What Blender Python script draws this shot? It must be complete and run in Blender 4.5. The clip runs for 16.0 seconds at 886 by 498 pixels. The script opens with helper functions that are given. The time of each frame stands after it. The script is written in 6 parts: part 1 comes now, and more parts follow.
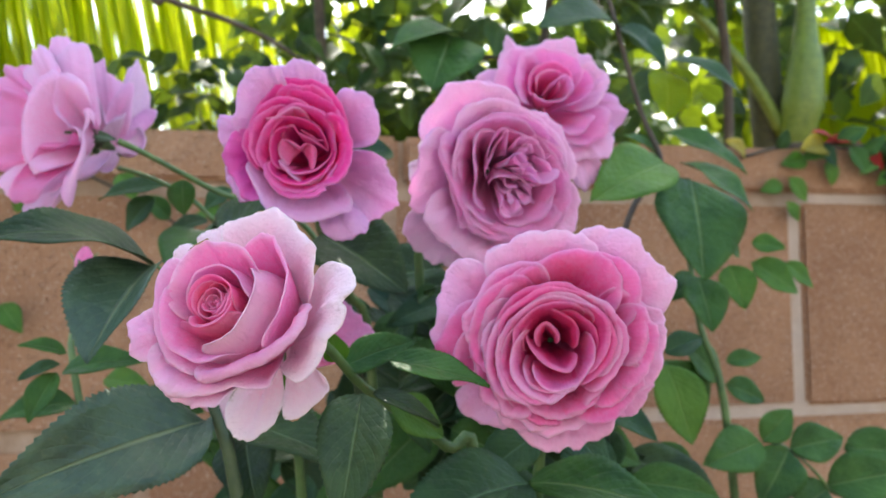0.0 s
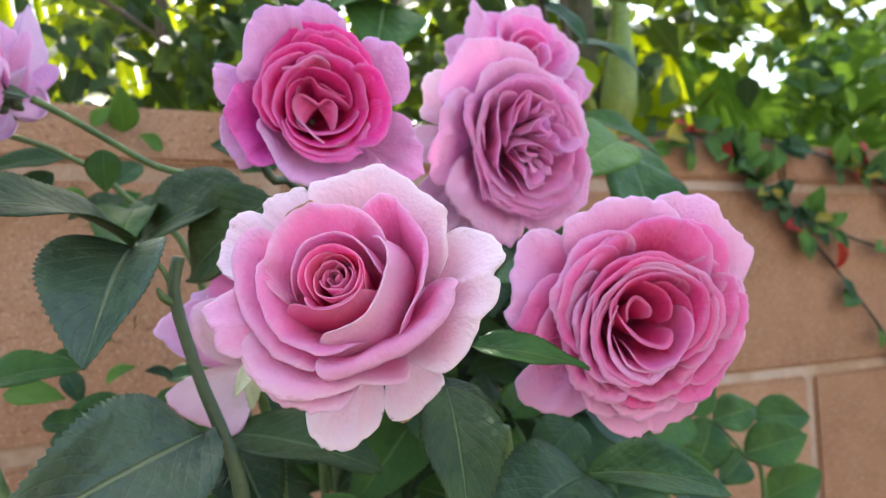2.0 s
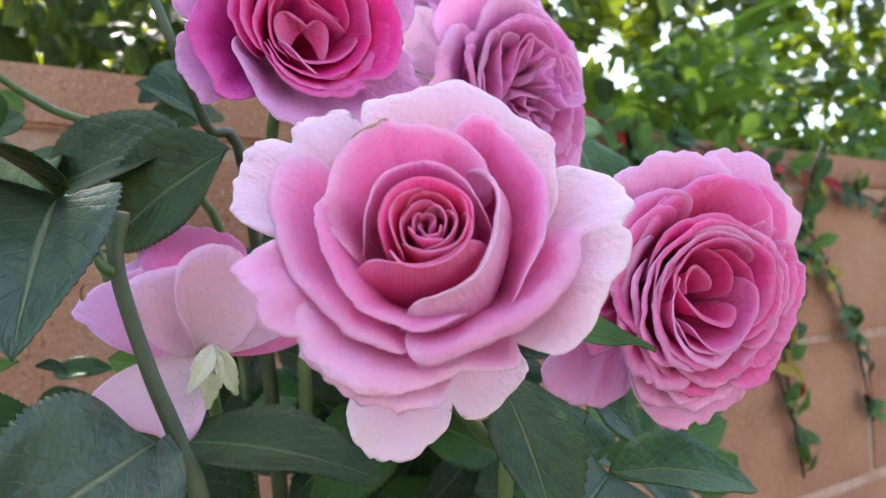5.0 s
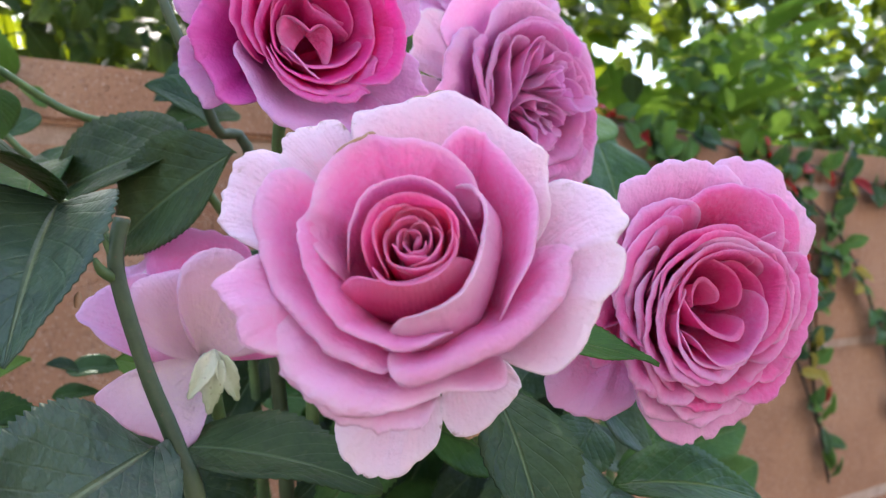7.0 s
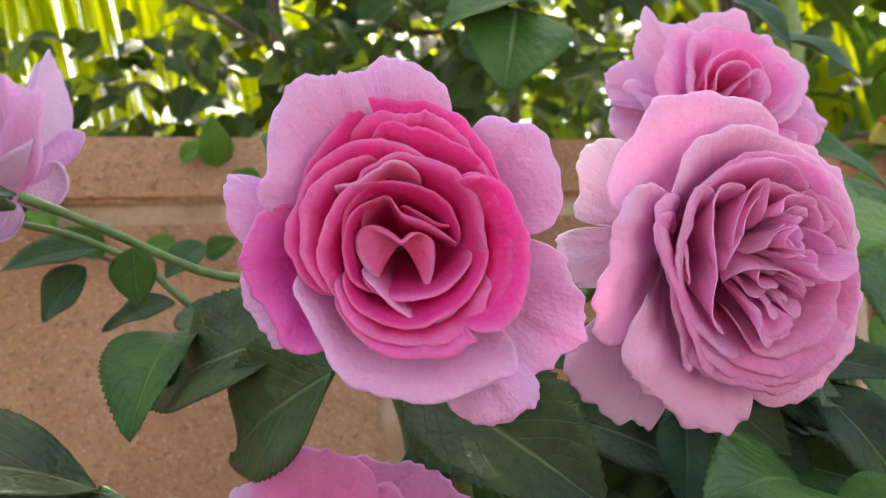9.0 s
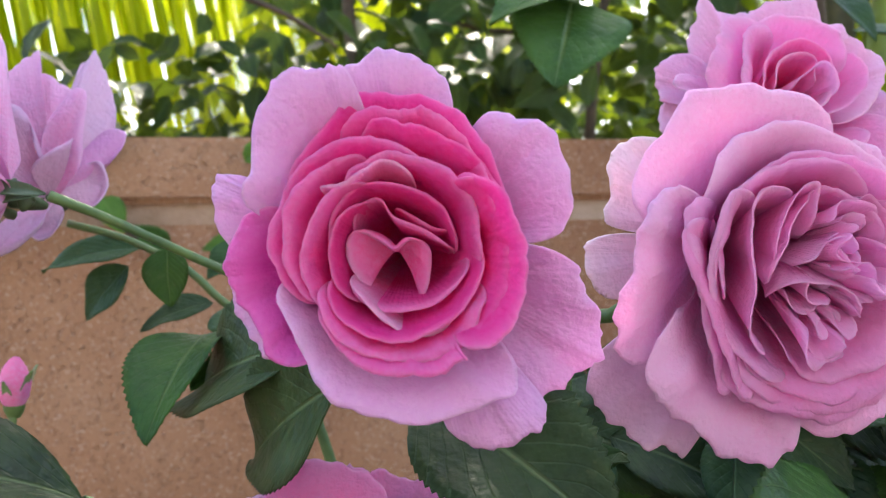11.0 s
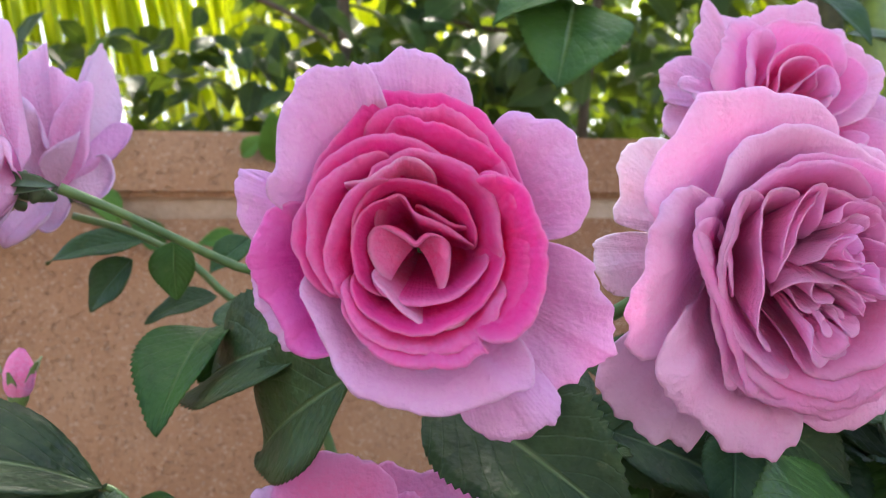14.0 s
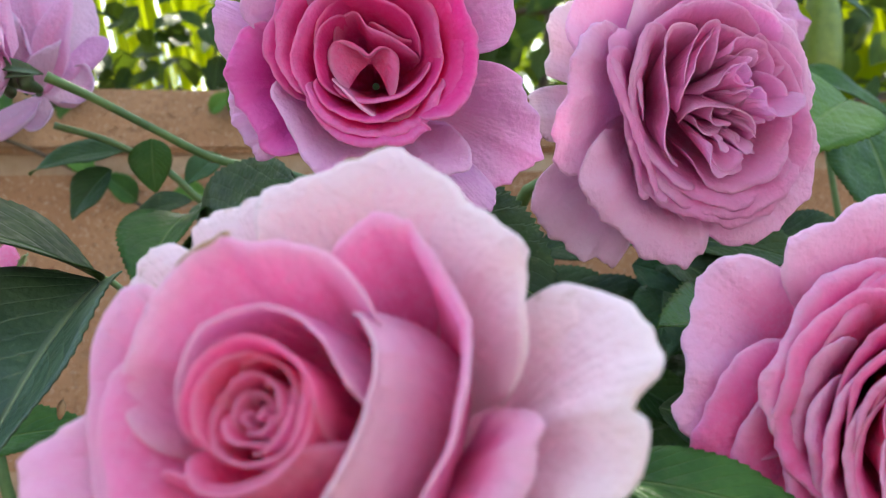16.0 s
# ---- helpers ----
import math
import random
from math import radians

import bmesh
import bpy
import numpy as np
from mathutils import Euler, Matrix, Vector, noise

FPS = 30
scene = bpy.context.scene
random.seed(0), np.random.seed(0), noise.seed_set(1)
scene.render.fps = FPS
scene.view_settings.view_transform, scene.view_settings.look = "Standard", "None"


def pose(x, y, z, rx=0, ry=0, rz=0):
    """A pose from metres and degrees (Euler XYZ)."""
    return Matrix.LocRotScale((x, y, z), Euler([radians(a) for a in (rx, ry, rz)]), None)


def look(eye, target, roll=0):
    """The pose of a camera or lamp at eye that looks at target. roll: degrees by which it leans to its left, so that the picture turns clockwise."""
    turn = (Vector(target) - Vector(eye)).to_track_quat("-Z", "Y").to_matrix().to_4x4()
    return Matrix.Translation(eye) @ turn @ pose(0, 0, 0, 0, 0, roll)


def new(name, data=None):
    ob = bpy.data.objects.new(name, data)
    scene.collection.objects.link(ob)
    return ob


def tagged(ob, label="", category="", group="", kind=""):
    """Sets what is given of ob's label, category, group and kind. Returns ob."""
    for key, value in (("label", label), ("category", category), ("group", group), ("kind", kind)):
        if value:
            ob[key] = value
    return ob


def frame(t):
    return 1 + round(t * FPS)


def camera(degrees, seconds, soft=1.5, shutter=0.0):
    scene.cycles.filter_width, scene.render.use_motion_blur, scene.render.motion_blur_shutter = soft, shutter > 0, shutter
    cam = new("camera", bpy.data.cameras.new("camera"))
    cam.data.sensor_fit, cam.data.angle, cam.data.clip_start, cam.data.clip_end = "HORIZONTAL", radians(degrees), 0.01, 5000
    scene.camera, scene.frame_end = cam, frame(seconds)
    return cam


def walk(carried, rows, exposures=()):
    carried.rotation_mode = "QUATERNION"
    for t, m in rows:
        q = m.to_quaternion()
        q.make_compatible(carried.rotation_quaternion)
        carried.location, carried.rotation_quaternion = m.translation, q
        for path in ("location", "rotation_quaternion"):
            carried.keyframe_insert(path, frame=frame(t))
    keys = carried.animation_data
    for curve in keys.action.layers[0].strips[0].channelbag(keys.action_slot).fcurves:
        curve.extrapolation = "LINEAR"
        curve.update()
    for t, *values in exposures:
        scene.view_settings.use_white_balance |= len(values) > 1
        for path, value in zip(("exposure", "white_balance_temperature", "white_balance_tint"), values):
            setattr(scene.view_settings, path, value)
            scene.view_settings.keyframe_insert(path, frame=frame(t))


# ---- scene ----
cam = camera(58.0, 16.0, 1.2)
PATH = [
    (0, (0.0427, 0.0594, 1.1996), (0.2362, 1.0382, 1.2662), -0.53),
    (0.5, (0.0136, 0.0733, 1.1960), (0.2659, 1.0388, 1.2605), -1.20),
    (1, (-0.0108, 0.0884, 1.1941), (0.2982, 1.0380, 1.2480), -2.18),
    (1.5, (-0.0236, 0.1078, 1.1928), (0.3526, 1.0326, 1.2496), -2.23),
    (2, (-0.0280, 0.1179, 1.1964), (0.4019, 1.0191, 1.2504), -2.42),
    (2.5, (-0.0265, 0.1436, 1.1939), (0.4581, 1.0172, 1.2374), -2.50),
    (3, (-0.0322, 0.1666, 1.1924), (0.5000, 1.0122, 1.2331), -2.96),
    (3.5, (-0.0413, 0.1794, 1.1936), (0.5146, 1.0100, 1.2272), -2.63),
    (4, (-0.0434, 0.1816, 1.1903), (0.5346, 0.9970, 1.2236), -3.20),
    (4.5, (-0.0465, 0.1815, 1.1911), (0.5433, 0.9881, 1.2297), -2.36),
    (7, (-0.0396, 0.1797, 1.1951), (0.5228, 1.0059, 1.2283), -1.56),
    (7.5, (-0.0369, 0.1838, 1.2058), (0.4716, 1.0443, 1.2365), -1.97),
    (8, (-0.0316, 0.1972, 1.2366), (0.3973, 1.1002, 1.2643), -1.79),
    (8.5, (-0.0020, 0.2143, 1.2519), (0.3404, 1.1533, 1.2823), -2.25),
    (11, (0.0326, 0.2299, 1.2534), (0.2039, 1.2144, 1.2919), -1.51),
    (11.5, (0.0312, 0.2279, 1.2540), (0.2052, 1.2120, 1.2906), -1.30),
    (12, (0.0274, 0.2297, 1.2531), (0.2023, 1.2137, 1.2877), -0.96),
    (12.5, (0.0258, 0.2300, 1.2529), (0.2065, 1.2129, 1.2861), -0.76),
    (13, (0.0266, 0.2311, 1.2527), (0.2079, 1.2140, 1.2859), -0.80),
    (13.5, (0.0282, 0.2294, 1.2534), (0.2113, 1.2119, 1.2870), -0.87),
    (14, (0.0266, 0.2279, 1.2532), (0.2128, 1.2098, 1.2877), -0.90),
    (14.5, (0.0252, 0.2213, 1.2513), (0.2160, 1.2023, 1.2869), -1.00),
    (15, (0.0244, 0.2094, 1.2440), (0.2228, 1.1887, 1.2857), -1.44),
    (15.5, (0.0253, 0.2050, 1.2258), (0.2345, 1.1816, 1.2752), -1.99),
    (16, (0.0247, 0.2042, 1.2120), (0.2490, 1.1779, 1.2515), -2.26),
]
walk(cam, [(t, look(eye, target, roll)) for t, eye, target, roll in PATH], [(0, 2.32, 6600, 0), (1.5, 2.42, 6700, 1), (2.2, 2.38, 6650, 6), (3.5, 2.36, 6380, 13), (7.4, 2.33, 6400, 13), (8.0, 2.31, 7250, 6), (8.5, 2.29, 7850, 6), (8.9, 2.30, 7750, 6), (10.8, 2.33, 6750, 7), (14.5, 2.34, 6750, 6), (15.2, 2.31, 6800, 0), (16, 2.24, 6850, -4)])
cam.data.dof.use_dof = True
cam.data.dof.focus_distance = 0.168
cam.data.dof.aperture_fstop = 27.0

# ---- light ----
SUN_AZ, SUN_EL = radians(12), radians(50)          # azimuth from +y towards +x
world = bpy.data.worlds.new("sky")
scene.world = world
world.use_nodes = True
wn = world.node_tree.nodes
sky = wn.new("ShaderNodeTexSky")
sky.sky_type = 'NISHITA'
sky.sun_disc = False
sky.sun_elevation = SUN_EL
sky.sun_rotation = SUN_AZ
sky.dust_density = 3.0
wn["Background"].inputs[1].default_value = 0.15
world.node_tree.links.new(sky.outputs[0], wn["Background"].inputs[0])
sun = new("sun", bpy.data.lights.new("sun", 'SUN'))
sun.data.energy = 2.2
sun.data.angle = radians(0.5)
sun.data.color = (1.0, 0.94, 0.84)
sun.matrix_world = look((0, 0, 5), (-math.sin(SUN_AZ) * math.cos(SUN_EL), -math.cos(SUN_AZ) * math.cos(SUN_EL), 5 - math.sin(SUN_EL)))

# ---- materials ----


class Nodes:
    """A node material, with short calls for nodes and links."""

    def __init__(self, name):
        self.mat = bpy.data.materials.new(name)
        self.mat.use_nodes = True
        self.nt = self.mat.node_tree
        self.bsdf = self.nt.nodes["Principled BSDF"]
        self.out = self.nt.nodes["Material Output"]

    def node(self, kind, inputs=None, **props):
        n = self.nt.nodes.new("ShaderNode" + kind)
        for k, v in props.items():
            setattr(n, k, v)
        for k, v in (inputs or {}).items():
            self.put(v, n.inputs[k])
        return n

    def put(self, v, socket):
        if isinstance(v, bpy.types.NodeSocket):
            self.nt.links.new(v, socket)
        else:
            socket.default_value = v

    def noise(self, scale, detail=3, vec=None, rough=0.5):
        n = self.node("TexNoise", {"Scale": scale, "Detail": detail, "Roughness": rough})
        if vec:
            self.nt.links.new(vec, n.inputs["Vector"])
        return n.outputs["Fac"]

    def ramp(self, fac, stops):
        n = self.node("ValToRGB", {"Fac": fac})
        while len(n.color_ramp.elements) < len(stops):
            n.color_ramp.elements.new(0.5)
        for e, (p, c) in zip(n.color_ramp.elements, stops):
            e.position = p
            e.color = (*c, 1) if len(c) == 3 else c
        return n.outputs["Color"]

    def mix(self, fac, a, b, kind='MIX'):
        n = self.node("Mix", data_type='RGBA', blend_type=kind)
        for v, i in ((fac, 0), (a, 6), (b, 7)):
            if isinstance(v, tuple) and len(v) == 3:
                v = (*v, 1)
            self.put(v, n.inputs[i])
        return n.outputs[2]

    def calc(self, op, a, b=0.0):
        n = self.node("Math", operation=op)
        self.put(a, n.inputs[0])
        self.put(b, n.inputs[1])
        return n.outputs[0]

    def bump(self, height, strength, distance):
        n = self.node("Bump", {"Height": height, "Strength": strength, "Distance": distance})
        self.nt.links.new(n.outputs[0], self.bsdf.inputs["Normal"])
        return n.outputs[0]

    def set(self, **kw):
        for k, v in kw.items():
            self.put(v, self.bsdf.inputs[k.replace("_", " ")])

    def translucent(self, colour, amount, normal=None):
        tr = self.node("BsdfTranslucent", {"Color": colour})
        if normal:
            self.put(normal, tr.inputs["Normal"])
        m = self.node("MixShader", {0: amount, 1: self.bsdf.outputs[0], 2: tr.outputs[0]})
        self.nt.links.new(m.outputs[0], self.out.inputs[0])


def petal_material(name, base, mid, rim, back, blush=0.4, brown=0.12, through_light=0.36, inner=0.35):
    m = Nodes(name)
    uv = m.node("TexCoord").outputs["UV"]
    sep = m.node("SeparateXYZ", {0: uv})
    u, v = sep.outputs[0], sep.outputs[1]
    pos = m.node("TexCoord").outputs["Object"]
    rnd = m.node("ObjectInfo").outputs["Random"]
    mott = m.noise(160, 4, pos)
    soft = m.noise(45, 2, pos)
    vv = m.calc('ADD', v, m.calc('MULTIPLY', m.calc('SUBTRACT', soft, 0.5), 0.35))
    vv = m.calc('ADD', vv, m.calc('MULTIPLY', m.calc('SUBTRACT', rnd, 0.5), 0.16))
    col = m.ramp(vv, [(inner, base), (0.70 + 0.28 * inner, mid), (1.0, rim)])
    col = m.mix(m.calc('MULTIPLY', m.ramp(mott, [(0.45, (0, 0, 0)), (0.75, (1, 1, 1))]), blush), col, back)
    # fine lengthwise veins that fan out to the rim
    wv = m.node("TexWave", {"Scale": 8.0, "Distortion": 6.0, "Detail": 4.0, "Vector": m.node("CombineXYZ", {0: u, 1: m.calc('MULTIPLY', v, 0.12), 2: 0.0}).outputs[0]}, wave_type='BANDS', bands_direction='X')
    col = m.mix(m.calc('MULTIPLY', wv.outputs["Fac"], 0.13), col, mid)
    fine = m.ramp(m.noise(850, 4, pos, 0.75), [(0.42, (0, 0, 0)), (0.62, (1, 1, 1))])
    col = m.mix(m.calc('MULTIPLY', fine, 0.5), col, back)
    # pale worn edge
    edge = m.ramp(v, [(0.965, (0, 0, 0)), (0.995, (1, 1, 1))])
    col = m.mix(m.calc('MULTIPLY', m.calc('MULTIPLY', edge, soft), 0.8), col, m.mix(0.35, rim, (0.92, 0.80, 0.86)))
    # browned flecks along the rim
    near = m.ramp(v, [(0.84, (0, 0, 0)), (0.99, (1, 1, 1))])
    fleck = m.ramp(m.noise(170, 4, pos, 0.7), [(0.58, (0, 0, 0)), (0.67, (1, 1, 1))])
    col = m.mix(m.calc('MULTIPLY', m.calc('MULTIPLY', near, fleck), brown), col, (0.30, 0.16, 0.06))
    nrm = m.bump(m.calc('ADD', m.calc('MULTIPLY', wv.outputs["Fac"], 0.08), m.calc('ADD', m.noise(700, 3, pos), m.calc('MULTIPLY', m.noise(200, 3, pos), 1.6))), 0.46, 0.0011)
    m.set(Base_Color=col, Roughness=0.66, Specular_IOR_Level=0.14)
    m.translucent(m.mix(0.35, m.mix(1.0, col, (1.0, 0.84, 0.95), 'MULTIPLY'), rim), through_light, nrm)
    return m.mat


PETAL_C = petal_material("petal_pale_pink", (0.92, 0.15, 0.45), (0.91, 0.34, 0.64), (0.9, 0.62, 0.79), (0.9, 0.5, 0.73), through_light=0.55, inner=0.45)
PETAL_CO = petal_material("petal_blush_white", (0.89, 0.5, 0.66), (0.89, 0.67, 0.77), (0.9, 0.8, 0.825), (0.89, 0.73, 0.8), brown=0.85)
PETAL_CP = petal_material("petal_soft_pink", (0.91, 0.24, 0.53), (0.9, 0.45, 0.7), (0.9, 0.68, 0.8), (0.9, 0.56, 0.76), through_light=0.48, inner=0.42)
PETAL_CI = petal_material("petal_rose_pink", (0.95, 0.09, 0.33), (0.94, 0.18, 0.46), (0.93, 0.44, 0.66), (0.93, 0.27, 0.53), through_light=0.7, inner=0.5)
PETAL_B = petal_material("petal_deep_pink", (0.92, 0.030, 0.30), (0.91, 0.062, 0.43), (0.91, 0.34, 0.68), (0.91, 0.17, 0.55), through_light=0.62, inner=0.55)
PETAL_BM = petal_material("petal_magenta", (0.74, 0.0374, 0.389), (0.78, 0.0682, 0.473), (0.82, 0.209, 0.609), (0.8, 0.127, 0.536))
PETAL_BO = petal_material("petal_lilac", (0.84, 0.4, 0.676), (0.78, 0.4, 0.728), (0.79, 0.475, 0.78), (0.83, 0.529, 0.78))
PETAL_E = petal_material("petal_pink", (0.93, 0.085, 0.37), (0.92, 0.22, 0.56), (0.91, 0.61, 0.82), (0.91, 0.4, 0.69), through_light=0.58, inner=0.55)
PETAL_EO = petal_material("petal_pale_lilac_pink", (0.9, 0.22, 0.52), (0.89, 0.41, 0.69), (0.9, 0.61, 0.81), (0.89, 0.52, 0.76), inner=0.45)
PETAL_EI = petal_material("petal_hot_pink", (0.92, 0.05, 0.31), (0.91, 0.09, 0.40), (0.91, 0.38, 0.66), (0.91, 0.22, 0.52), through_light=0.64, inner=0.55)
PETAL_F = petal_material("petal_mauve", (0.94, 0.3, 0.6), (0.92, 0.43, 0.73), (0.91, 0.62, 0.84), (0.91, 0.54, 0.8), through_light=0.66, inner=0.5)
PETAL_FO = petal_material("petal_pale_mauve", (0.88, 0.42, 0.67), (0.87, 0.49, 0.75), (0.88, 0.6, 0.82), (0.88, 0.61, 0.82), through_light=0.42, inner=0.42)
PETAL_G = petal_material("petal_grey_lilac", (0.8, 0.54, 0.69), (0.77, 0.51, 0.71), (0.8, 0.61, 0.78), (0.8, 0.61, 0.77))
PETAL_D = petal_material("petal_faded", (0.88, 0.74, 0.70), (0.84, 0.58, 0.70), (0.84, 0.56, 0.74), (0.86, 0.66, 0.76), through_light=0.45)


def leaf_material(name, dark, light, vein, rough=0.52, trans=0.28, glow=(0.30, 0.50, 0.05), gloss=0.17):
    m = Nodes(name)
    uv = m.node("TexCoord").outputs["UV"]
    sep = m.node("SeparateXYZ", {0: uv})
    u, v = sep.outputs[0], sep.outputs[1]
    pos = m.node("TexCoord").outputs["Object"]
    rnd = m.node("ObjectInfo").outputs["Random"]
    isl = m.node("NewGeometry").outputs["Random Per Island"]
    au = m.calc('ABSOLUTE', m.calc('SUBTRACT', u, 0.5))
    # side veins run forward from the midrib
    run = m.calc('SUBTRACT', m.calc('MULTIPLY', v, 9.0), m.calc('MULTIPLY', au, 7.0))
    tri = m.calc('PINGPONG', m.calc('ADD', run, m.calc('MULTIPLY', m.noise(60, 2, pos), 0.8)), 0.5)
    side = m.ramp(tri, [(0.0, (1, 1, 1)), (0.09, (0, 0, 0))])
    rib = m.ramp(au, [(0.008, (1, 1, 1)), (0.03, (0, 0, 0))])
    veins = m.calc('MAXIMUM', m.calc('MULTIPLY', side, 0.17), rib)
    patch = m.noise(48, 6, pos, 0.7)
    vary = m.calc('ADD', m.calc('MULTIPLY', patch, 0.75), m.calc('MULTIPLY', m.calc('ADD', rnd, isl), 0.17))
    col = m.ramp(vary, [(0.38, dark), (0.66, light)])
    col = m.mix(m.ramp(m.noise(420, 3, pos), [(0.62, (0, 0, 0)), (0.78, (0.35, 0.35, 0.35))]), col, (0.16, 0.17, 0.07))
    col = m.mix(m.calc('MULTIPLY', veins, 0.65), col, vein)
    # the blade bulges between the side veins
    quilt = m.calc('MULTIPLY', m.ramp(tri, [(0.0, (0, 0, 0)), (0.5, (1, 1, 1))]), 0.07)
    h = m.calc('ADD', m.calc('ADD', m.calc('MULTIPLY', veins, -0.6), quilt), m.calc('ADD', m.calc('MULTIPLY', m.noise(300, 3, pos), 0.5), m.calc('MULTIPLY', m.noise(110, 3, pos, 0.6), 1.6)))
    nrm = m.bump(h, 0.85, 0.0011)
    m.set(Base_Color=col, Roughness=m.calc('ADD', rough - 0.16, m.calc('MULTIPLY', patch, 0.34)), Specular_IOR_Level=gloss)
    m.translucent(m.mix(0.75, col, glow), trans, nrm)
    return m.mat


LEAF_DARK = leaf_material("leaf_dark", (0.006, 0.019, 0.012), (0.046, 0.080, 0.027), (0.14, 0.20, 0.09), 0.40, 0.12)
LEAF_GLOSS = leaf_material("leaf_glossy", (0.007, 0.024, 0.020), (0.060, 0.105, 0.054), (0.22, 0.27, 0.13), 0.40, 0.10, gloss=0.46)
LEAF_MID = leaf_material("leaf_mid", (0.012, 0.048, 0.012), (0.062, 0.145, 0.030), (0.16, 0.24, 0.08), 0.40, 0.22)
LEAF_LIGHT = leaf_material("leaf_light", (0.060, 0.15, 0.025), (0.12, 0.24, 0.04), (0.20, 0.32, 0.08), 0.45, 0.3)
LEAF_BLUE = leaf_material("leaf_blue_green", (0.008, 0.034, 0.020), (0.046, 0.100, 0.033), (0.10, 0.18, 0.09), 0.40, 0.18)
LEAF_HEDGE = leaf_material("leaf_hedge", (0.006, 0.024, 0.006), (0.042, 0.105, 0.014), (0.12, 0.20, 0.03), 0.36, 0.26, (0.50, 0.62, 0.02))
# hedge leaf again, with shade put into its darker colours
LEAF_SHADE = leaf_material("leaf_hedge_shaded", (0.004, 0.014, 0.005), (0.022, 0.055, 0.012), (0.07, 0.12, 0.03), 0.40, 0.14, (0.35, 0.50, 0.03))
LEAF_PALM = leaf_material("leaf_palm", (0.11, 0.22, 0.012), (0.23, 0.35, 0.02), (0.36, 0.46, 0.05), 0.4, 0.6, (0.92, 0.95, 0.02))
LEAF_RED = leaf_material("leaf_red", (0.25, 0.015, 0.02), (0.45, 0.05, 0.03), (0.35, 0.05, 0.03), 0.45, 0.4, (0.8, 0.08, 0.03))
LEAF_YELLOW = leaf_material("leaf_yellow", (0.22, 0.20, 0.03), (0.40, 0.32, 0.06), (0.3, 0.3, 0.08), 0.45, 0.4, (0.8, 0.7, 0.05))


def stem_material(name, a, b, rough=0.45):
    m = Nodes(name)
    pos = m.node("TexCoord").outputs["Object"]
    col = m.ramp(m.noise(70, 4, pos, 0.65), [(0.3, a), (0.72, b)])
    spots = m.ramp(m.noise(700, 2, pos), [(0.66, (0, 0, 0)), (0.72, (1, 1, 1))])
    col = m.mix(m.calc('MULTIPLY', spots, 0.4), col, (0.13, 0.08, 0.04))
    m.bump(m.noise(900, 3, pos), 0.3, 0.0005)
    m.set(Base_Color=col, Roughness=rough)
    return m.mat


STEM = stem_material("stem_green", (0.045, 0.10, 0.03), (0.13, 0.21, 0.06))
CANE = stem_material("cane_dark_green", (0.030, 0.055, 0.025), (0.075, 0.115, 0.045))
TWIG = stem_material("twig_brown", (0.035, 0.025, 0.015), (0.10, 0.07, 0.04), 0.7)
CUT = stem_material("cut_wood", (0.30, 0.17, 0.09), (0.48, 0.32, 0.18), 0.8)
SEPAL = stem_material("sepal_green", (0.10, 0.19, 0.06), (0.30, 0.38, 0.17), 0.5)
SEPAL_PALE = stem_material("sepal_cream", (0.36, 0.42, 0.22), (0.66, 0.66, 0.48), 0.5)
TRUNK = stem_material("palm_trunk", (0.035, 0.033, 0.010), (0.09, 0.082, 0.026), 0.7)
CROWN = stem_material("palm_crownshaft", (0.11, 0.16, 0.015), (0.22, 0.28, 0.035), 0.45)


def block_material():
    m = Nodes("wall_block")
    pos = m.node("TexCoord").outputs["Object"]
    rnd = m.node("ObjectInfo").outputs["Random"]
    wide = m.noise(7, 4, pos, 0.6)
    col = m.ramp(m.calc('ADD', m.calc('MULTIPLY', wide, 0.8), m.calc('MULTIPLY', rnd, 0.2)), [(0.28, (0.265, 0.134, 0.074)), (0.55, (0.365, 0.198, 0.110)), (0.8, (0.44, 0.270, 0.166))])
    grain = m.noise(260, 4, pos, 0.75)
    col = m.mix(m.ramp(grain, [(0.37, (0.45, 0.45, 0.45)), (0.46, (0, 0, 0))]), col, (0.15, 0.075, 0.05))
    col = m.mix(m.calc('MULTIPLY', m.ramp(m.noise(420, 2, pos), [(0.58, (0, 0, 0)), (0.68, (1, 1, 1))]), 0.5), col, (0.58, 0.44, 0.34))
    pits = m.ramp(m.noise(240, 3, pos, 0.6), [(0.30, (0, 0, 0)), (0.42, (1, 1, 1))])
    m.bump(m.calc('ADD', m.calc('MULTIPLY', pits, 0.9), m.calc('MULTIPLY', m.noise(500, 3, pos), 0.45)), 0.75, 0.0025)
    m.set(Base_Color=col, Roughness=0.92, Specular_IOR_Level=0.15)
    return m.mat


def mortar_material():
    m = Nodes("mortar")
    pos = m.node("TexCoord").outputs["Object"]
    col = m.ramp(m.noise(40, 4, pos, 0.7), [(0.3, (0.31, 0.20, 0.125)), (0.7, (0.46, 0.33, 0.235))])
    lime = m.ramp(m.noise(3.2, 5, pos, 0.65), [(0.50, (0, 0, 0)), (0.62, (1, 1, 1))])
    col = m.mix(m.calc('MULTIPLY', lime, 0.5), col, (0.55, 0.47, 0.41))
    m.bump(m.noise(350, 4, pos), 0.6, 0.002)
    m.set(Base_Color=col, Roughness=0.95, Specular_IOR_Level=0.15)
    return m.mat


def soil_material():
    m = Nodes("soil")
    pos = m.node("TexCoord").outputs["Object"]
    col = m.ramp(m.noise(6, 6, pos, 0.7), [(0.3, (0.07, 0.045, 0.03)), (0.7, (0.17, 0.12, 0.08))])
    m.bump(m.noise(60, 5, pos), 0.8, 0.01)
    m.set(Base_Color=col, Roughness=0.95)
    return m.mat




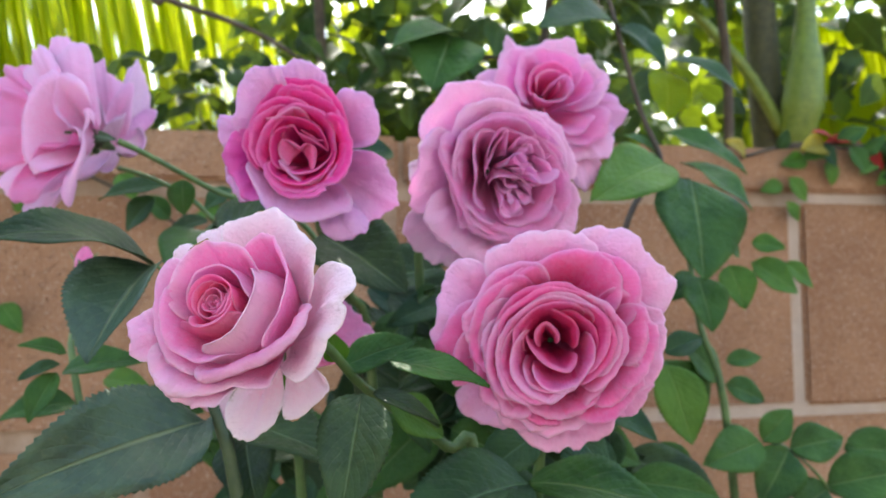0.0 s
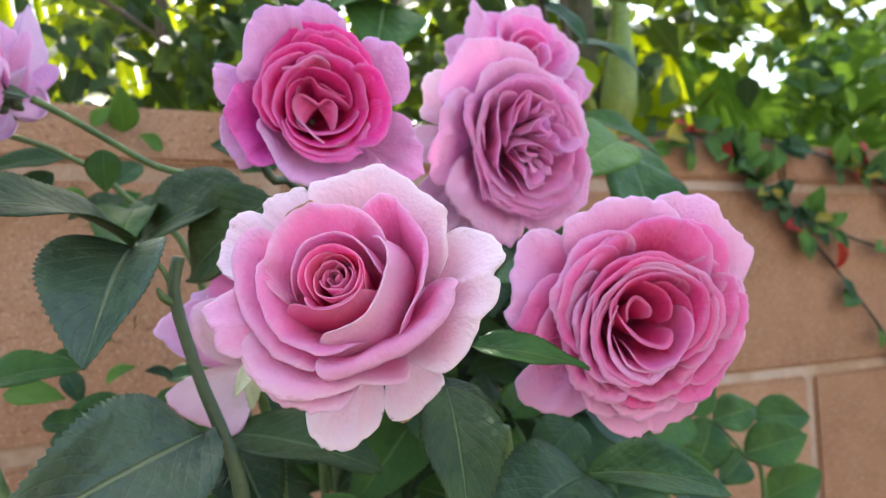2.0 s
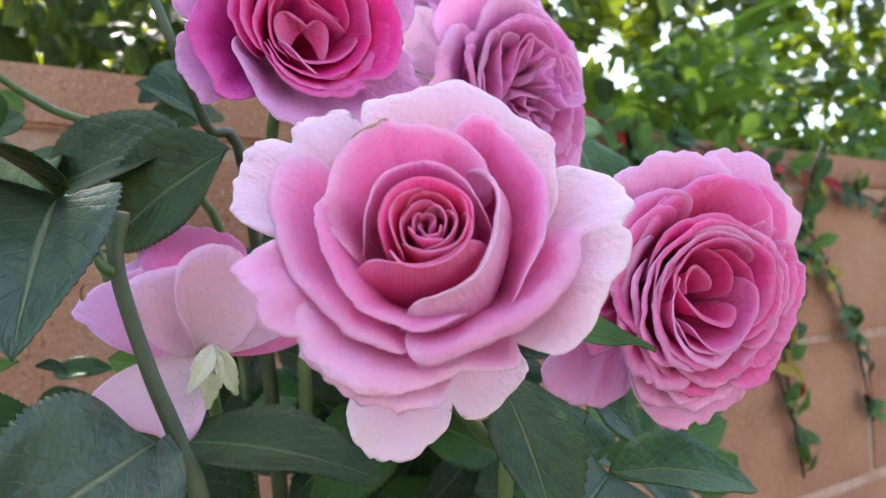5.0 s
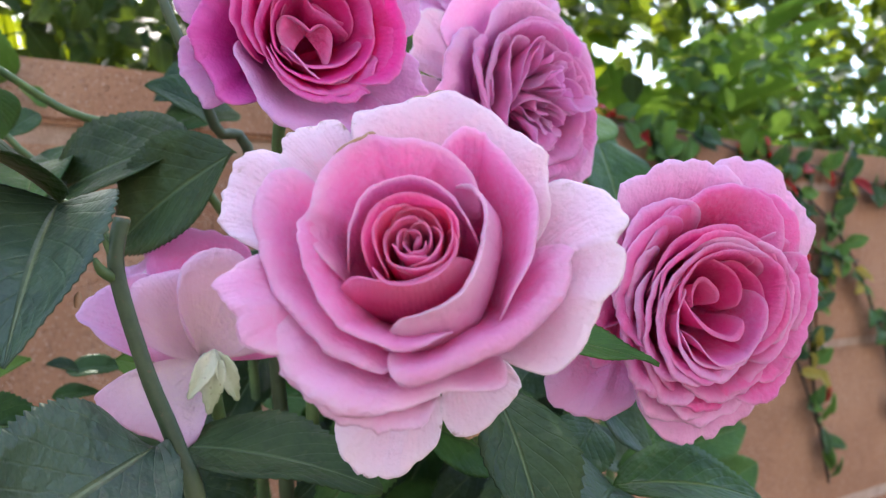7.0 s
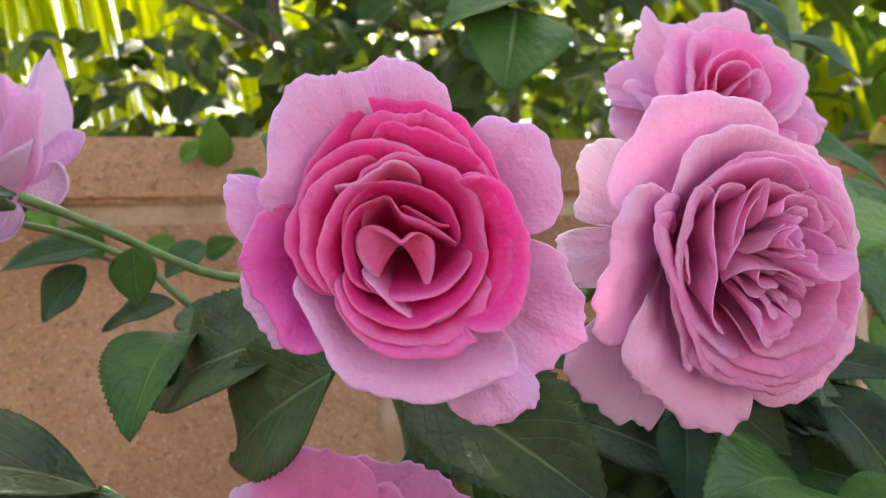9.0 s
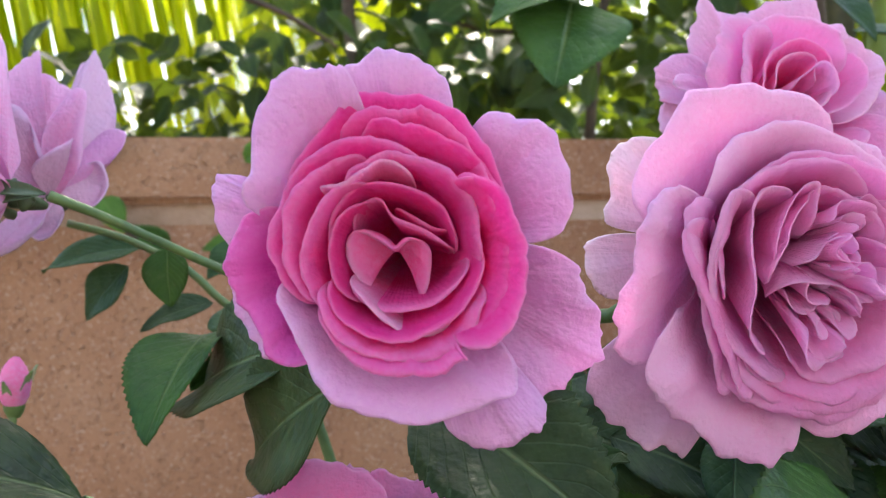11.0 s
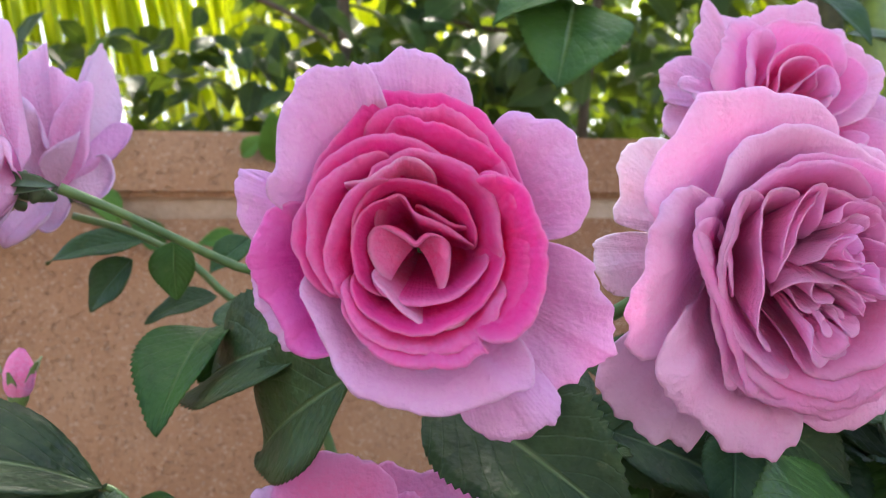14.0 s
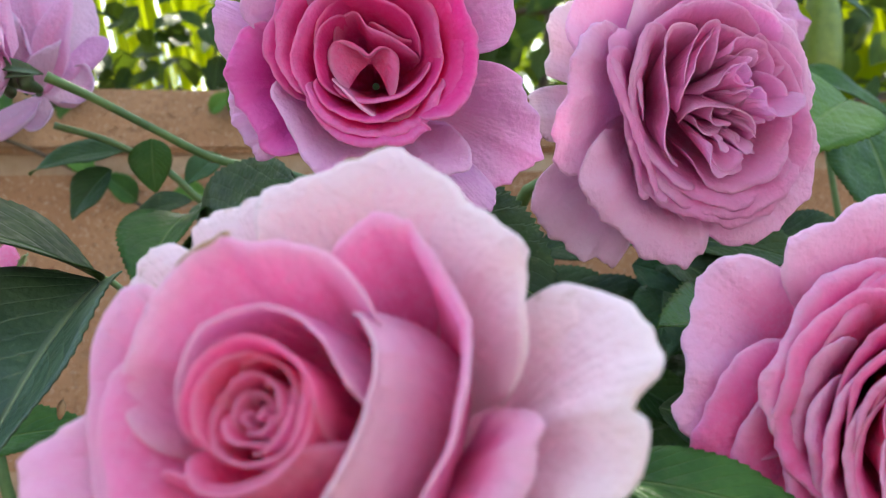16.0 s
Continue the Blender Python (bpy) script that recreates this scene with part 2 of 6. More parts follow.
def stucco_material():
    m = Nodes("stucco")
    pos = m.node("TexCoord").outputs["Object"]
    col = m.ramp(m.noise(5, 5, pos, 0.7), [(0.3, (0.26, 0.265, 0.285)), (0.7, (0.35, 0.355, 0.375))])
    m.bump(m.noise(90, 4, pos), 0.6, 0.004)
    m.set(Base_Color=col, Roughness=0.9)
    return m.mat


BLOCK, MORTAR, SOIL, STUCCO = block_material(), mortar_material(), soil_material(), stucco_material()

# ---- mesh helpers ----


def mesh_of(name, verts, faces, mats, uvs=None, smooth=True, face_mats=None):
    me = bpy.data.meshes.new(name)
    me.from_pydata([tuple(v) for v in verts], [], faces)
    if uvs is not None:
        layer = me.uv_layers.new(name="UVMap")
        idx = np.empty(len(me.loops), dtype=np.int32)
        me.loops.foreach_get("vertex_index", idx)
        layer.data.foreach_set("uv", np.asarray(uvs, dtype=np.float32)[idx].ravel())
    for mt in mats if isinstance(mats, (list, tuple)) else [mats]:
        me.materials.append(mt)
    if face_mats is not None:
        me.polygons.foreach_set("material_index", face_mats)
    me.polygons.foreach_set("use_smooth", [smooth] * len(me.polygons))
    me.update()
    return me


def thing(name, label, category, at=None, group="", kind=""):
    ob = new(name)
    ob.empty_display_size = 0.02
    if at is not None:
        ob.matrix_world = at if isinstance(at, Matrix) else Matrix.Translation(at)
    return tagged(ob, label, category, group, kind)


def part(name, me, parent, label=""):
    """A mesh in the coordinates of its thing, linked under a thing or a part."""
    ob = new(name, me)
    ob.parent = parent
    return tagged(ob, label) if label else ob


def grid_shell(P, thick):
    """A grid of points (nu, nv, 3) as a closed thin shell: verts, faces and the grid index of each vertex."""
    nu, nv, _ = P.shape
    du, dv = np.gradient(P, axis=0), np.gradient(P, axis=1)
    n = np.cross(du, dv)
    n /= np.maximum(np.linalg.norm(n, axis=2, keepdims=True), 1e-9)
    V = np.concatenate([(P + n * thick / 2).reshape(-1, 3), (P - n * thick / 2).reshape(-1, 3)])
    i = np.arange(nu * nv).reshape(nu, nv)
    a, b, c, d = i[:-1, :-1].ravel(), i[1:, :-1].ravel(), i[1:, 1:].ravel(), i[:-1, 1:].ravel()
    o = nu * nv
    F = [tuple(q) for q in np.stack([a, b, c, d], 1).tolist()] + [tuple(q) for q in (np.stack([d, c, b, a], 1) + o).tolist()]
    ring = list(i[:, 0]) + list(i[-1, 1:]) + list(i[-2::-1, -1]) + list(i[0, -2:0:-1])
    ring = [int(r) for r in ring]
    for p, q in zip(ring, ring[1:] + ring[:1]):
        F.append((q, p, p + o, q + o))
    return V, F


def bez(t, pts):
    p0, p1, p2, p3 = [np.asarray(p, float) for p in pts]
    t = t[..., None]
    return (1 - t) ** 3 * p0 + 3 * (1 - t) ** 2 * t * p1 + 3 * (1 - t) * t * t * p2 + t ** 3 * p3


def tube(points, radii, sides=8, per=6, cap=True):
    """A smooth round stem through the points."""
    pts = [Vector(p) for p in points]
    path, rad = [], []
    for i in range(len(pts) - 1):
        p0, p1, p2, p3 = pts[max(i - 1, 0)], pts[i], pts[i + 1], pts[min(i + 2, len(pts) - 1)]
        for k in range(per):
            t = k / per
            path.append(0.5 * ((2 * p1) + (p2 - p0) * t + (2 * p0 - 5 * p1 + 4 * p2 - p3) * t * t + (3 * p1 - p0 - 3 * p2 + p3) * t ** 3))
            rad.append(radii[i] * (1 - t) + radii[i + 1] * t)
    path.append(pts[-1])
    rad.append(radii[-1])
    V, F = [], []
    side = Vector((0.31, 0.87, 0.12))
    for i, p in enumerate(path):
        ahead = (path[min(i + 1, len(path) - 1)] - path[max(i - 1, 0)]).normalized()
        side = (side - ahead * side.dot(ahead)).normalized()
        up = ahead.cross(side)
        for k in range(sides):
            a = 2 * math.pi * k / sides
            V.append(p + (side * math.cos(a) + up * math.sin(a)) * rad[i])
    for i in range(len(path) - 1):
        for k in range(sides):
            a, b = i * sides + k, i * sides + (k + 1) % sides
            F.append((a, b, b + sides, a + sides))
    if cap:
        F.append(tuple(range(sides))[::-1])
        F.append(tuple(range(len(V) - sides, len(V))))
    return V, F


# ---- roses ----


def rose_frame(at, facing):
    """Axes of a flower: z out of its heart towards facing, y up, x to the right of one who looks at it."""
    n = Vector(facing).normalized()
    x = Vector((0, 0, 1)).cross(n).normalized()
    y = n.cross(x)
    return Matrix.Translation(at) @ Matrix((x, y, n)).transposed().to_4x4()


class Rose:
    def __init__(self, label, at, facing, size, seed):
        self.ob = thing("rose", label, "rose", rose_frame(at, facing), "roses in bloom")
        self.size, self.rng = size, random.Random(seed)
        self.zb, self.flare, self.spread = -1.0, 1.0, 0.65      # base height, outward flare, width near the base

    def petal(self, mat, phi, hw, rr, zr, a=0.1, b=-0.25, k=0.28, sp=0.0, rb=0.04, zb=-1.0, wav=0.03, point=0.0, notch=0.0, belly=0.45, pw=3.8, nu=41, nv=21, label="", off=(0, 0), lip=0.0, turn=110, tz=0.0):
        """phi: its middle, hw: half its width (degrees); rr, zr: radius and height of its rim; a, b: how the rim comes in from within and above;
        k: how far the corners drop; sp, tz: one side lies farther out and lower; point: a pointed tip."""
        rng = self.rng
        wav = wav * (0.3 + 0.7 * rr)
        u = np.linspace(-1, 1, nu)[:, None] * np.ones((1, nv))
        w = np.ones((nu, 1)) * np.linspace(0, 1, nv)[None, :] ** 0.85
        s1, s2, s3 = (rng.uniform(0, 6.28) for _ in range(3))
        top = 1 - k * np.abs(u) ** pw + point * np.exp(-(u / 0.22) ** 2)
        top = top - notch * np.exp(-((u - rng.uniform(-0.3, 0.3)) / 0.12) ** 2)
        top = top + wav * 0.40 * np.sin(4 * u + s1) + wav * 0.22 * np.sin(11 * u + s2) + wav * 0.16 * np.sin(23 * u + s3) + np.repeat(np.array([[rng.gauss(0, 0.005)] for _ in range(nu)]), nv, 1)
        v = w * top
        vl = 1 - 0.22 * (lip > 0)
        rz = bez(np.minimum(v / vl, 1 + 0.3 * (lip <= 0)), [(rb, zb), (rb + belly * (rr - rb), zb + 0.25 * (zr - zb)), (rr - a, zr + b), (rr, zr)])
        r, z = rz[..., 0], rz[..., 1]
        if lip > 0:
            # the rim rolls outwards in a tight curl, more at some places than at others
            q = np.maximum(v - vl, 0) / (1 - vl)
            start, bend = math.atan2(a, -b), math.radians(turn) * (0.75 + 0.35 * np.sin(2.1 * u + s2))
            ang = np.maximum(bend * q, 1e-6)
            rad = lip / np.maximum(bend, 0.3)
            r = r + rad * (np.cos(start) - np.cos(start + ang))
            z = z + rad * (np.sin(start + ang) - np.sin(start))
        f = w ** 2
        r = r * (1 + sp * u) + f * wav * (np.sin(2.7 * u + s2) * 0.9 + np.sin(6.1 * u + s3) * 0.35)
        z = z - f * tz * u + f * wav * (np.sin(2.3 * u + s3) * 0.9 + np.sin(5.3 * u + s1) * 0.45)
        bump_u = np.sin(9.7 * u + s1 + 3 * w) * 0.5 + np.sin(15.1 * u + s3 - 2 * w) * 0.3
        fine = 0.1 + 0.55 * max(rr - 0.25, 0)
        ripple = w ** 4 * 0.010 * fine * (np.sin(21 * u + s2 + 4 * w) + 0.7 * np.sin(33 * u + s1))
        r = r + f * 0.022 * fine * bump_u
        z = z + ripple + f * 0.034 * fine * (np.sin(12.3 * u + s2 + 2 * w) * 0.5 + bump_u * 0.5)
        ph = np.radians(phi) + u * np.radians(hw) * (0.7 + 0.3 * np.minimum(v, 1))
        P = np.stack([r * np.cos(ph) + off[0] * w, r * np.sin(ph) + off[1] * w, z], -1) * self.size
        V, F = grid_shell(P, 0.00028)
        uv = np.stack([(u + 1) / 2, w], -1).reshape(-1, 2)
        part("petal", mesh_of("petal", V, F, mat, np.concatenate([uv, uv])), self.ob, label)

    def rim(self, mat, z, stations, a=None, b=None, belly=0.5, rb=0.03, zb=None, wav=0.055, lip=0.03, turn=90, heart=(0, 0), notch=None, scars=(), nu=45, nv=21, label=""):
        """One petal, lofted from the flower's base to its rim. stations: (angle, radius) of the rim round the heart, from one corner over the tip to the other;
        z: height of the rim at the first corner, the middle and the last corner; a, b: how the rim comes in from within and above; notch: (place, depth);
        scars: stretches (from, to) of the rim that are dried and brown."""
        rng = self.rng
        s1, s2, s3 = (rng.uniform(0, 6.28) for _ in range(3))
        st = np.array(stations, float)
        X, Y = st[:, 1] * np.cos(np.radians(st[:, 0])), st[:, 1] * np.sin(np.radians(st[:, 0]))
        n = len(st)
        q = np.linspace(0, n - 1, nu)
        i = np.minimum(q.astype(int), n - 2)
        f = q - i

        def smooth(c):
            p0, p1, p2, p3 = c[np.maximum(i - 1, 0)], c[i], c[i + 1], c[np.minimum(i + 2, n - 1)]
            return 0.5 * (2 * p1 + (p2 - p0) * f + (2 * p0 - 5 * p1 + 4 * p2 - p3) * f ** 2 + (3 * p1 - p0 - 3 * p2 + p3) * f ** 3)
        X, Y, phi = smooth(X), smooth(Y), smooth(st[:, 0])
        u = np.linspace(-1, 1, nu)
        R = np.hypot(X, Y)
        arc = min(1, R.mean() * math.radians(abs(st[-1, 0] - st[0, 0])) / 1.2)
        wave = wav * (0.25 + 0.75 * R) * arc
        R = R * (1 + wave * (0.35 * np.sin(7 * u + s1) + 0.25 * np.sin(15 * u + s2) + 0.16 * np.sin(31 * u + s3)) + arc * np.array([rng.gauss(0, 0.004) for _ in range(nu)]))
        if notch:
            R = R * (1 - notch[1] * np.exp(-((u - notch[0]) / 0.07) ** 2))
        Z = z[1] + (z[2] - z[0]) / 2 * u + ((z[0] + z[2]) / 2 - z[1]) * u * u
        Z = Z + wave * (0.5 * np.sin(4.1 * u + s3) + 0.3 * np.sin(9.3 * u + s1))
        R, Z, phi, u = R[:, None], Z[:, None], phi[:, None], u[:, None] * np.ones((1, nv))
        w = np.ones((nu, 1)) * np.linspace(0, 1, nv)[None, :] ** 0.85
        a = (0.03 + 0.30 * R ** 2) * self.flare if a is None else a
        b = -0.30 + 0.32 * R if b is None else b
        zb = self.zb if zb is None else zb
        vl = 1 - min(0.22, 2.5 * lip)
        cut = 1 - 0.32 * np.abs(u) ** 7
        q = w * cut
        v = np.minimum(q / vl, 1)
        c0, c1, c2, c3 = (1 - v) ** 3, 3 * (1 - v) ** 2 * v, 3 * (1 - v) * v * v, v ** 3
        r = c0 * rb + c1 * (rb + belly * (R - rb)) + c2 * (R - a) + c3 * R
        h = c0 * zb + c1 * (zb + 0.25 * (Z - zb)) + c2 * (Z + b) + c3 * Z
        if lip > 0:
            k = np.maximum(q - vl, 0) / (1 - vl)
            start = np.arctan2(a, -np.asarray(b))
            bend = math.radians(turn) * (0.75 + 0.35 * np.sin(2.1 * u + s2))
            ang = np.maximum(bend * k, 1e-6)
            rad = lip / np.maximum(bend, 0.3)
            r = r + rad * (np.cos(start) - np.cos(start + ang))
            h = h + rad * (np.sin(start + ang) - np.sin(start))
        # folds that run from the base to the rim, and a finer crinkle near the rim
        fine = arc * (0.08 + 0.5 * np.maximum(R - 0.25, 0))
        h = h + w ** 2 * 0.05 * fine * (np.sin(9.7 * u + s1 + 3 * w) * 0.6 + np.sin(15.1 * u + s3 - 2 * w) * 0.4) + w ** 4 * 0.010 * fine * (np.sin(23 * u + s2 + 4 * w) + 0.7 * np.sin(37 * u + s1))
        r = r + w ** 2 * 0.022 * fine * np.sin(12.3 * u + s2 + 2 * w)
        mid = phi.mean()
        ph = np.radians(mid + (phi - mid) * (self.spread + (1 - self.spread) * w))
        P = np.stack([r * np.cos(ph) + heart[0] * w, r * np.sin(ph) + heart[1] * w, h], -1) * self.size
        V, F = grid_shell(P, 0.00028)
        uv = np.stack([(u + 1) / 2, w], -1).reshape(-1, 2)
        petal = part("petal", mesh_of("petal", V, F, mat, np.concatenate([uv, uv])), self.ob, label)
        wear = random.Random(nu + len(scars))
        for k0, k1 in scars:
            ks = range(round((k0 + 1) / 2 * (nu - 1)), round((k1 + 1) / 2 * (nu - 1)) + 1)
            V, F = tube([P[k, -1] for k in ks], [wear.uniform(0.00014, 0.00042) if ks[0] < k < ks[-1] else 0.00005 for k in ks], 6, 4)
            part("browned_edge", mesh_of("browned_edge", V, F, CUT), petal, "dried brown edge")
        return petal

    def ring(self, mat, n, rr, zr, hw, start=0, jit=0.05, **kw):
        for i in range(n):
            g = self.rng
            args = dict(kw)
            args["sp"] = args.get("sp", 0) + g.uniform(-0.04, 0.04)
            self.petal(mat, start + 360 * i / n + g.uniform(-17, 17), hw * g.uniform(0.78, 1.22), rr * (1 + g.uniform(-jit, jit)), zr + g.uniform(-jit, jit) * 0.8, **args)

    def base(self, zb=-1.0, r=0.09, sepals=5, sep_len=0.5, sep_out=0.6, green=None):
        s = self.size
        V, F = tube([(0, 0, (zb - 0.01) * s), (0, 0, (zb - 0.06) * s), (0, 0, (zb - 0.22) * s), (0, 0, (zb - 0.36) * s)], [r * 0.6 * s, r * 1.1 * s, r * 0.9 * s, r * 0.42 * s], 12, 4)
        part("receptacle", mesh_of("receptacle", V, F, green or STEM), self.ob)
        for i in range(sepals):
            ph = 2 * math.pi * i / sepals + self.rng.uniform(-0.2, 0.2)
            u = np.linspace(-1, 1, 7)[:, None] * np.ones((1, 9))
            w = np.ones((7, 1)) * np.linspace(0, 1, 9)[None, :]
            ln = sep_len * self.rng.uniform(0.8, 1.2)
            width = 0.12 * (1 - w) ** 0.7 * (0.6 + 1.6 * w) * (1 - w * 0.4)
            r0 = r * 1.05 + ln * (sep_out * w - 0.1 * w * w)
            z0 = zb - 0.02 + ln * (0.15 * w - 0.75 * sep_out * w * w)
            P = np.stack([r0 * math.cos(ph) - u * width * math.sin(ph), r0 * math.sin(ph) + u * width * math.cos(ph), z0 - 0.04 * u * u], -1) * s
            V, F = grid_shell(P, 0.0004)
            part("sepal", mesh_of("sepal", V, F, green or SEPAL), self.ob)
        return self


# pale spiral rose in front
def rose_spiral():
    R = Rose("pale pink rose with a tight spiral heart and browned rims", (0.0245, 0.278, 1.2020), (-0.50, -0.77, 0.36), 0.0315, 3)
    R.zb = -1.15
    R.rim(PETAL_CO, (-1.2, -1.22, -1.2), [(-85, 0.74), (-71, 0.76), (-53, 0.7), (-41, 0.67), (-36, 0.56), (-37, 0.42)], label='pale reflexed petal with a brown mark', scars=[(-0.75, -0.55)])
    R.rim(PETAL_CO, (-1.2, -1.25, -1.2), [(-135, 0.8), (-126, 0.9), (-115, 0.99), (-107, 0.98), (-98, 0.89), (-88, 0.76), (-83, 0.65)], label='pale tongue-shaped lower petal')
    R.rim(PETAL_CO, (-0.42, -0.31, -0.36), [(12, 0.72), (33, 0.76), (43, 0.85), (59, 0.87), (80, 0.98), (95, 0.92), (111, 0.94), (121, 0.86)], notch=(0.33, 0.045), scars=[(0.2, 0.42)], wav=0.05, label='blush petal with a browned notch')
    R.rim(PETAL_CO, (-0.5, -0.5, -0.5), [(115, 1.04), (124, 1.08), (132, 1.1), (139, 1.06), (145, 0.99)])
    R.rim(PETAL_CO, (-0.52, -0.52, -0.52), [(136, 1.02), (141, 1.16), (149, 1.23), (157, 1.19), (165, 1.11), (172, 1.0)])
    R.rim(PETAL_CP, (-0.3, -0.15, -0.2), [(177, 0.79), (183, 0.89), (190, 1.0), (198, 0.96), (208, 0.95), (220, 0.92)])
    R.rim(PETAL_CO, (-0.62, -0.42, -0.5), [(-53, 0.57), (-42, 0.82), (-25, 0.84), (-15, 0.87), (-2, 1.01), (7, 0.99), (15, 1.05), (22, 1.01), (33, 0.93), (37, 0.83)], wav=0.05, lip=0.05, notch=(0.06, 0.05), scars=[(-0.02, 0.1), (0.3, 0.36)], label='white-rimmed petal with brown flecks')
    R.rim(PETAL_CP, (-0.3, -0.32, -0.45), [(-144, 0.92), (-134, 0.91), (-121, 0.9), (-110, 0.89), (-100, 0.85), (-86, 0.76)], lip=0.03)
    R.rim(PETAL_CP, (-0.2, -0.3, -0.62), [(-157, 0.81), (-143, 0.87), (-130, 0.86), (-119, 0.83), (-106, 0.77), (-95, 0.68), (-80, 0.62), (-59, 0.66), (-50, 0.59)], lip=0.07, turn=80)
    R.rim(PETAL_C, (-0.2, -0.18, -0.26), [(145, 0.81), (152, 0.85), (164, 0.83), (182, 0.76), (202, 0.71), (225, 0.64), (243, 0.64), (255, 0.64)], lip=0.06, turn=80)
    R.rim(PETAL_C, (-0.26, -0.3, -0.44), [(-111, 0.58), (-96, 0.58), (-72, 0.5), (-42, 0.53), (-18, 0.59), (0, 0.62), (8, 0.57)], lip=0.14, turn=120, a=0.12)
    R.rim(PETAL_C, (-0.3, -0.2, -0.17), [(-48, 0.52), (-4, 0.49), (27, 0.56), (59, 0.63), (68, 0.63), (78, 0.54), (85, 0.4)], lip=0.07, turn=110, a=0.04, b=-0.2, belly=0.75)
    R.rim(PETAL_C, (-0.12, -0.04, -0.12), [(36, 0.4), (73, 0.45), (92, 0.46), (109, 0.48), (120, 0.59), (143, 0.56), (164, 0.54), (180, 0.53), (200, 0.51)], notch=(0.0, 0.05), scars=[(-0.12, 0.16)], lip=0.05, label='petal with a browned notch in its rim')
    R.rim(PETAL_C, (-0.1, -0.1, -0.26), [(158, 0.53), (172, 0.57), (187, 0.55), (216, 0.54), (239, 0.53), (260, 0.49), (287, 0.45)], lip=0.06, turn=100)
    R.rim(PETAL_CP, (-0.24, -0.14, -0.2), [(-111, 0.39), (-84, 0.34), (-50, 0.32), (-10, 0.31), (24, 0.38), (44, 0.42), (61, 0.4)], heart=(-0.07, -0.03), lip=0.06, turn=110, a=-0.16, b=-0.30, belly=1.3)
    R.rim(PETAL_C, (-0.12, -0.05, -0.14), [(0, 0.32), (41, 0.29), (77, 0.31), (106, 0.32), (136, 0.32), (165, 0.31), (192, 0.31)], heart=(-0.07, -0.03), lip=0.03, a=-0.08, b=-0.26, belly=1.0)
    R.rim(PETAL_CI, (-0.1, -0.1, -0.08), [(-154, 0.37), (-140, 0.28), (-107, 0.22), (-62, 0.19), (-5, 0.25)], heart=(-0.07, -0.03), a=-0.14, b=-0.26, wav=0.01, belly=1.1)
    R.rim(PETAL_CI, (-0.05, 0.0, -0.08), [(-19, 0.24), (22, 0.22), (65, 0.2), (104, 0.21), (139, 0.22), (178, 0.23), (211, 0.25)], heart=(-0.07, -0.03), lip=0.02, a=0.03, b=-0.2, wav=0.015)
    R.rim(PETAL_CI, (-0.06, -0.06, -0.06), [(-156, 0.23), (-124, 0.24), (-96, 0.22), (-52, 0.2), (-10, 0.2), (31, 0.21)], heart=(-0.07, -0.03), a=0.03, b=-0.2, wav=0.015)
    # spiral heart
    for i in range(14):
        r = 0.190 - 0.0125 * i
        R.petal(PETAL_CI, 10 + 137 * i, 88, r, -0.03 - 0.004 * i + R.rng.uniform(-0.015, 0.015), a=0.012, b=-0.16, k=0.20, wav=0.02, sp=0.11, belly=0.95, rb=0.02, pw=2.8, zb=-1.15, off=(-0.07, -0.02))
    R.base(-1.15)
    return R


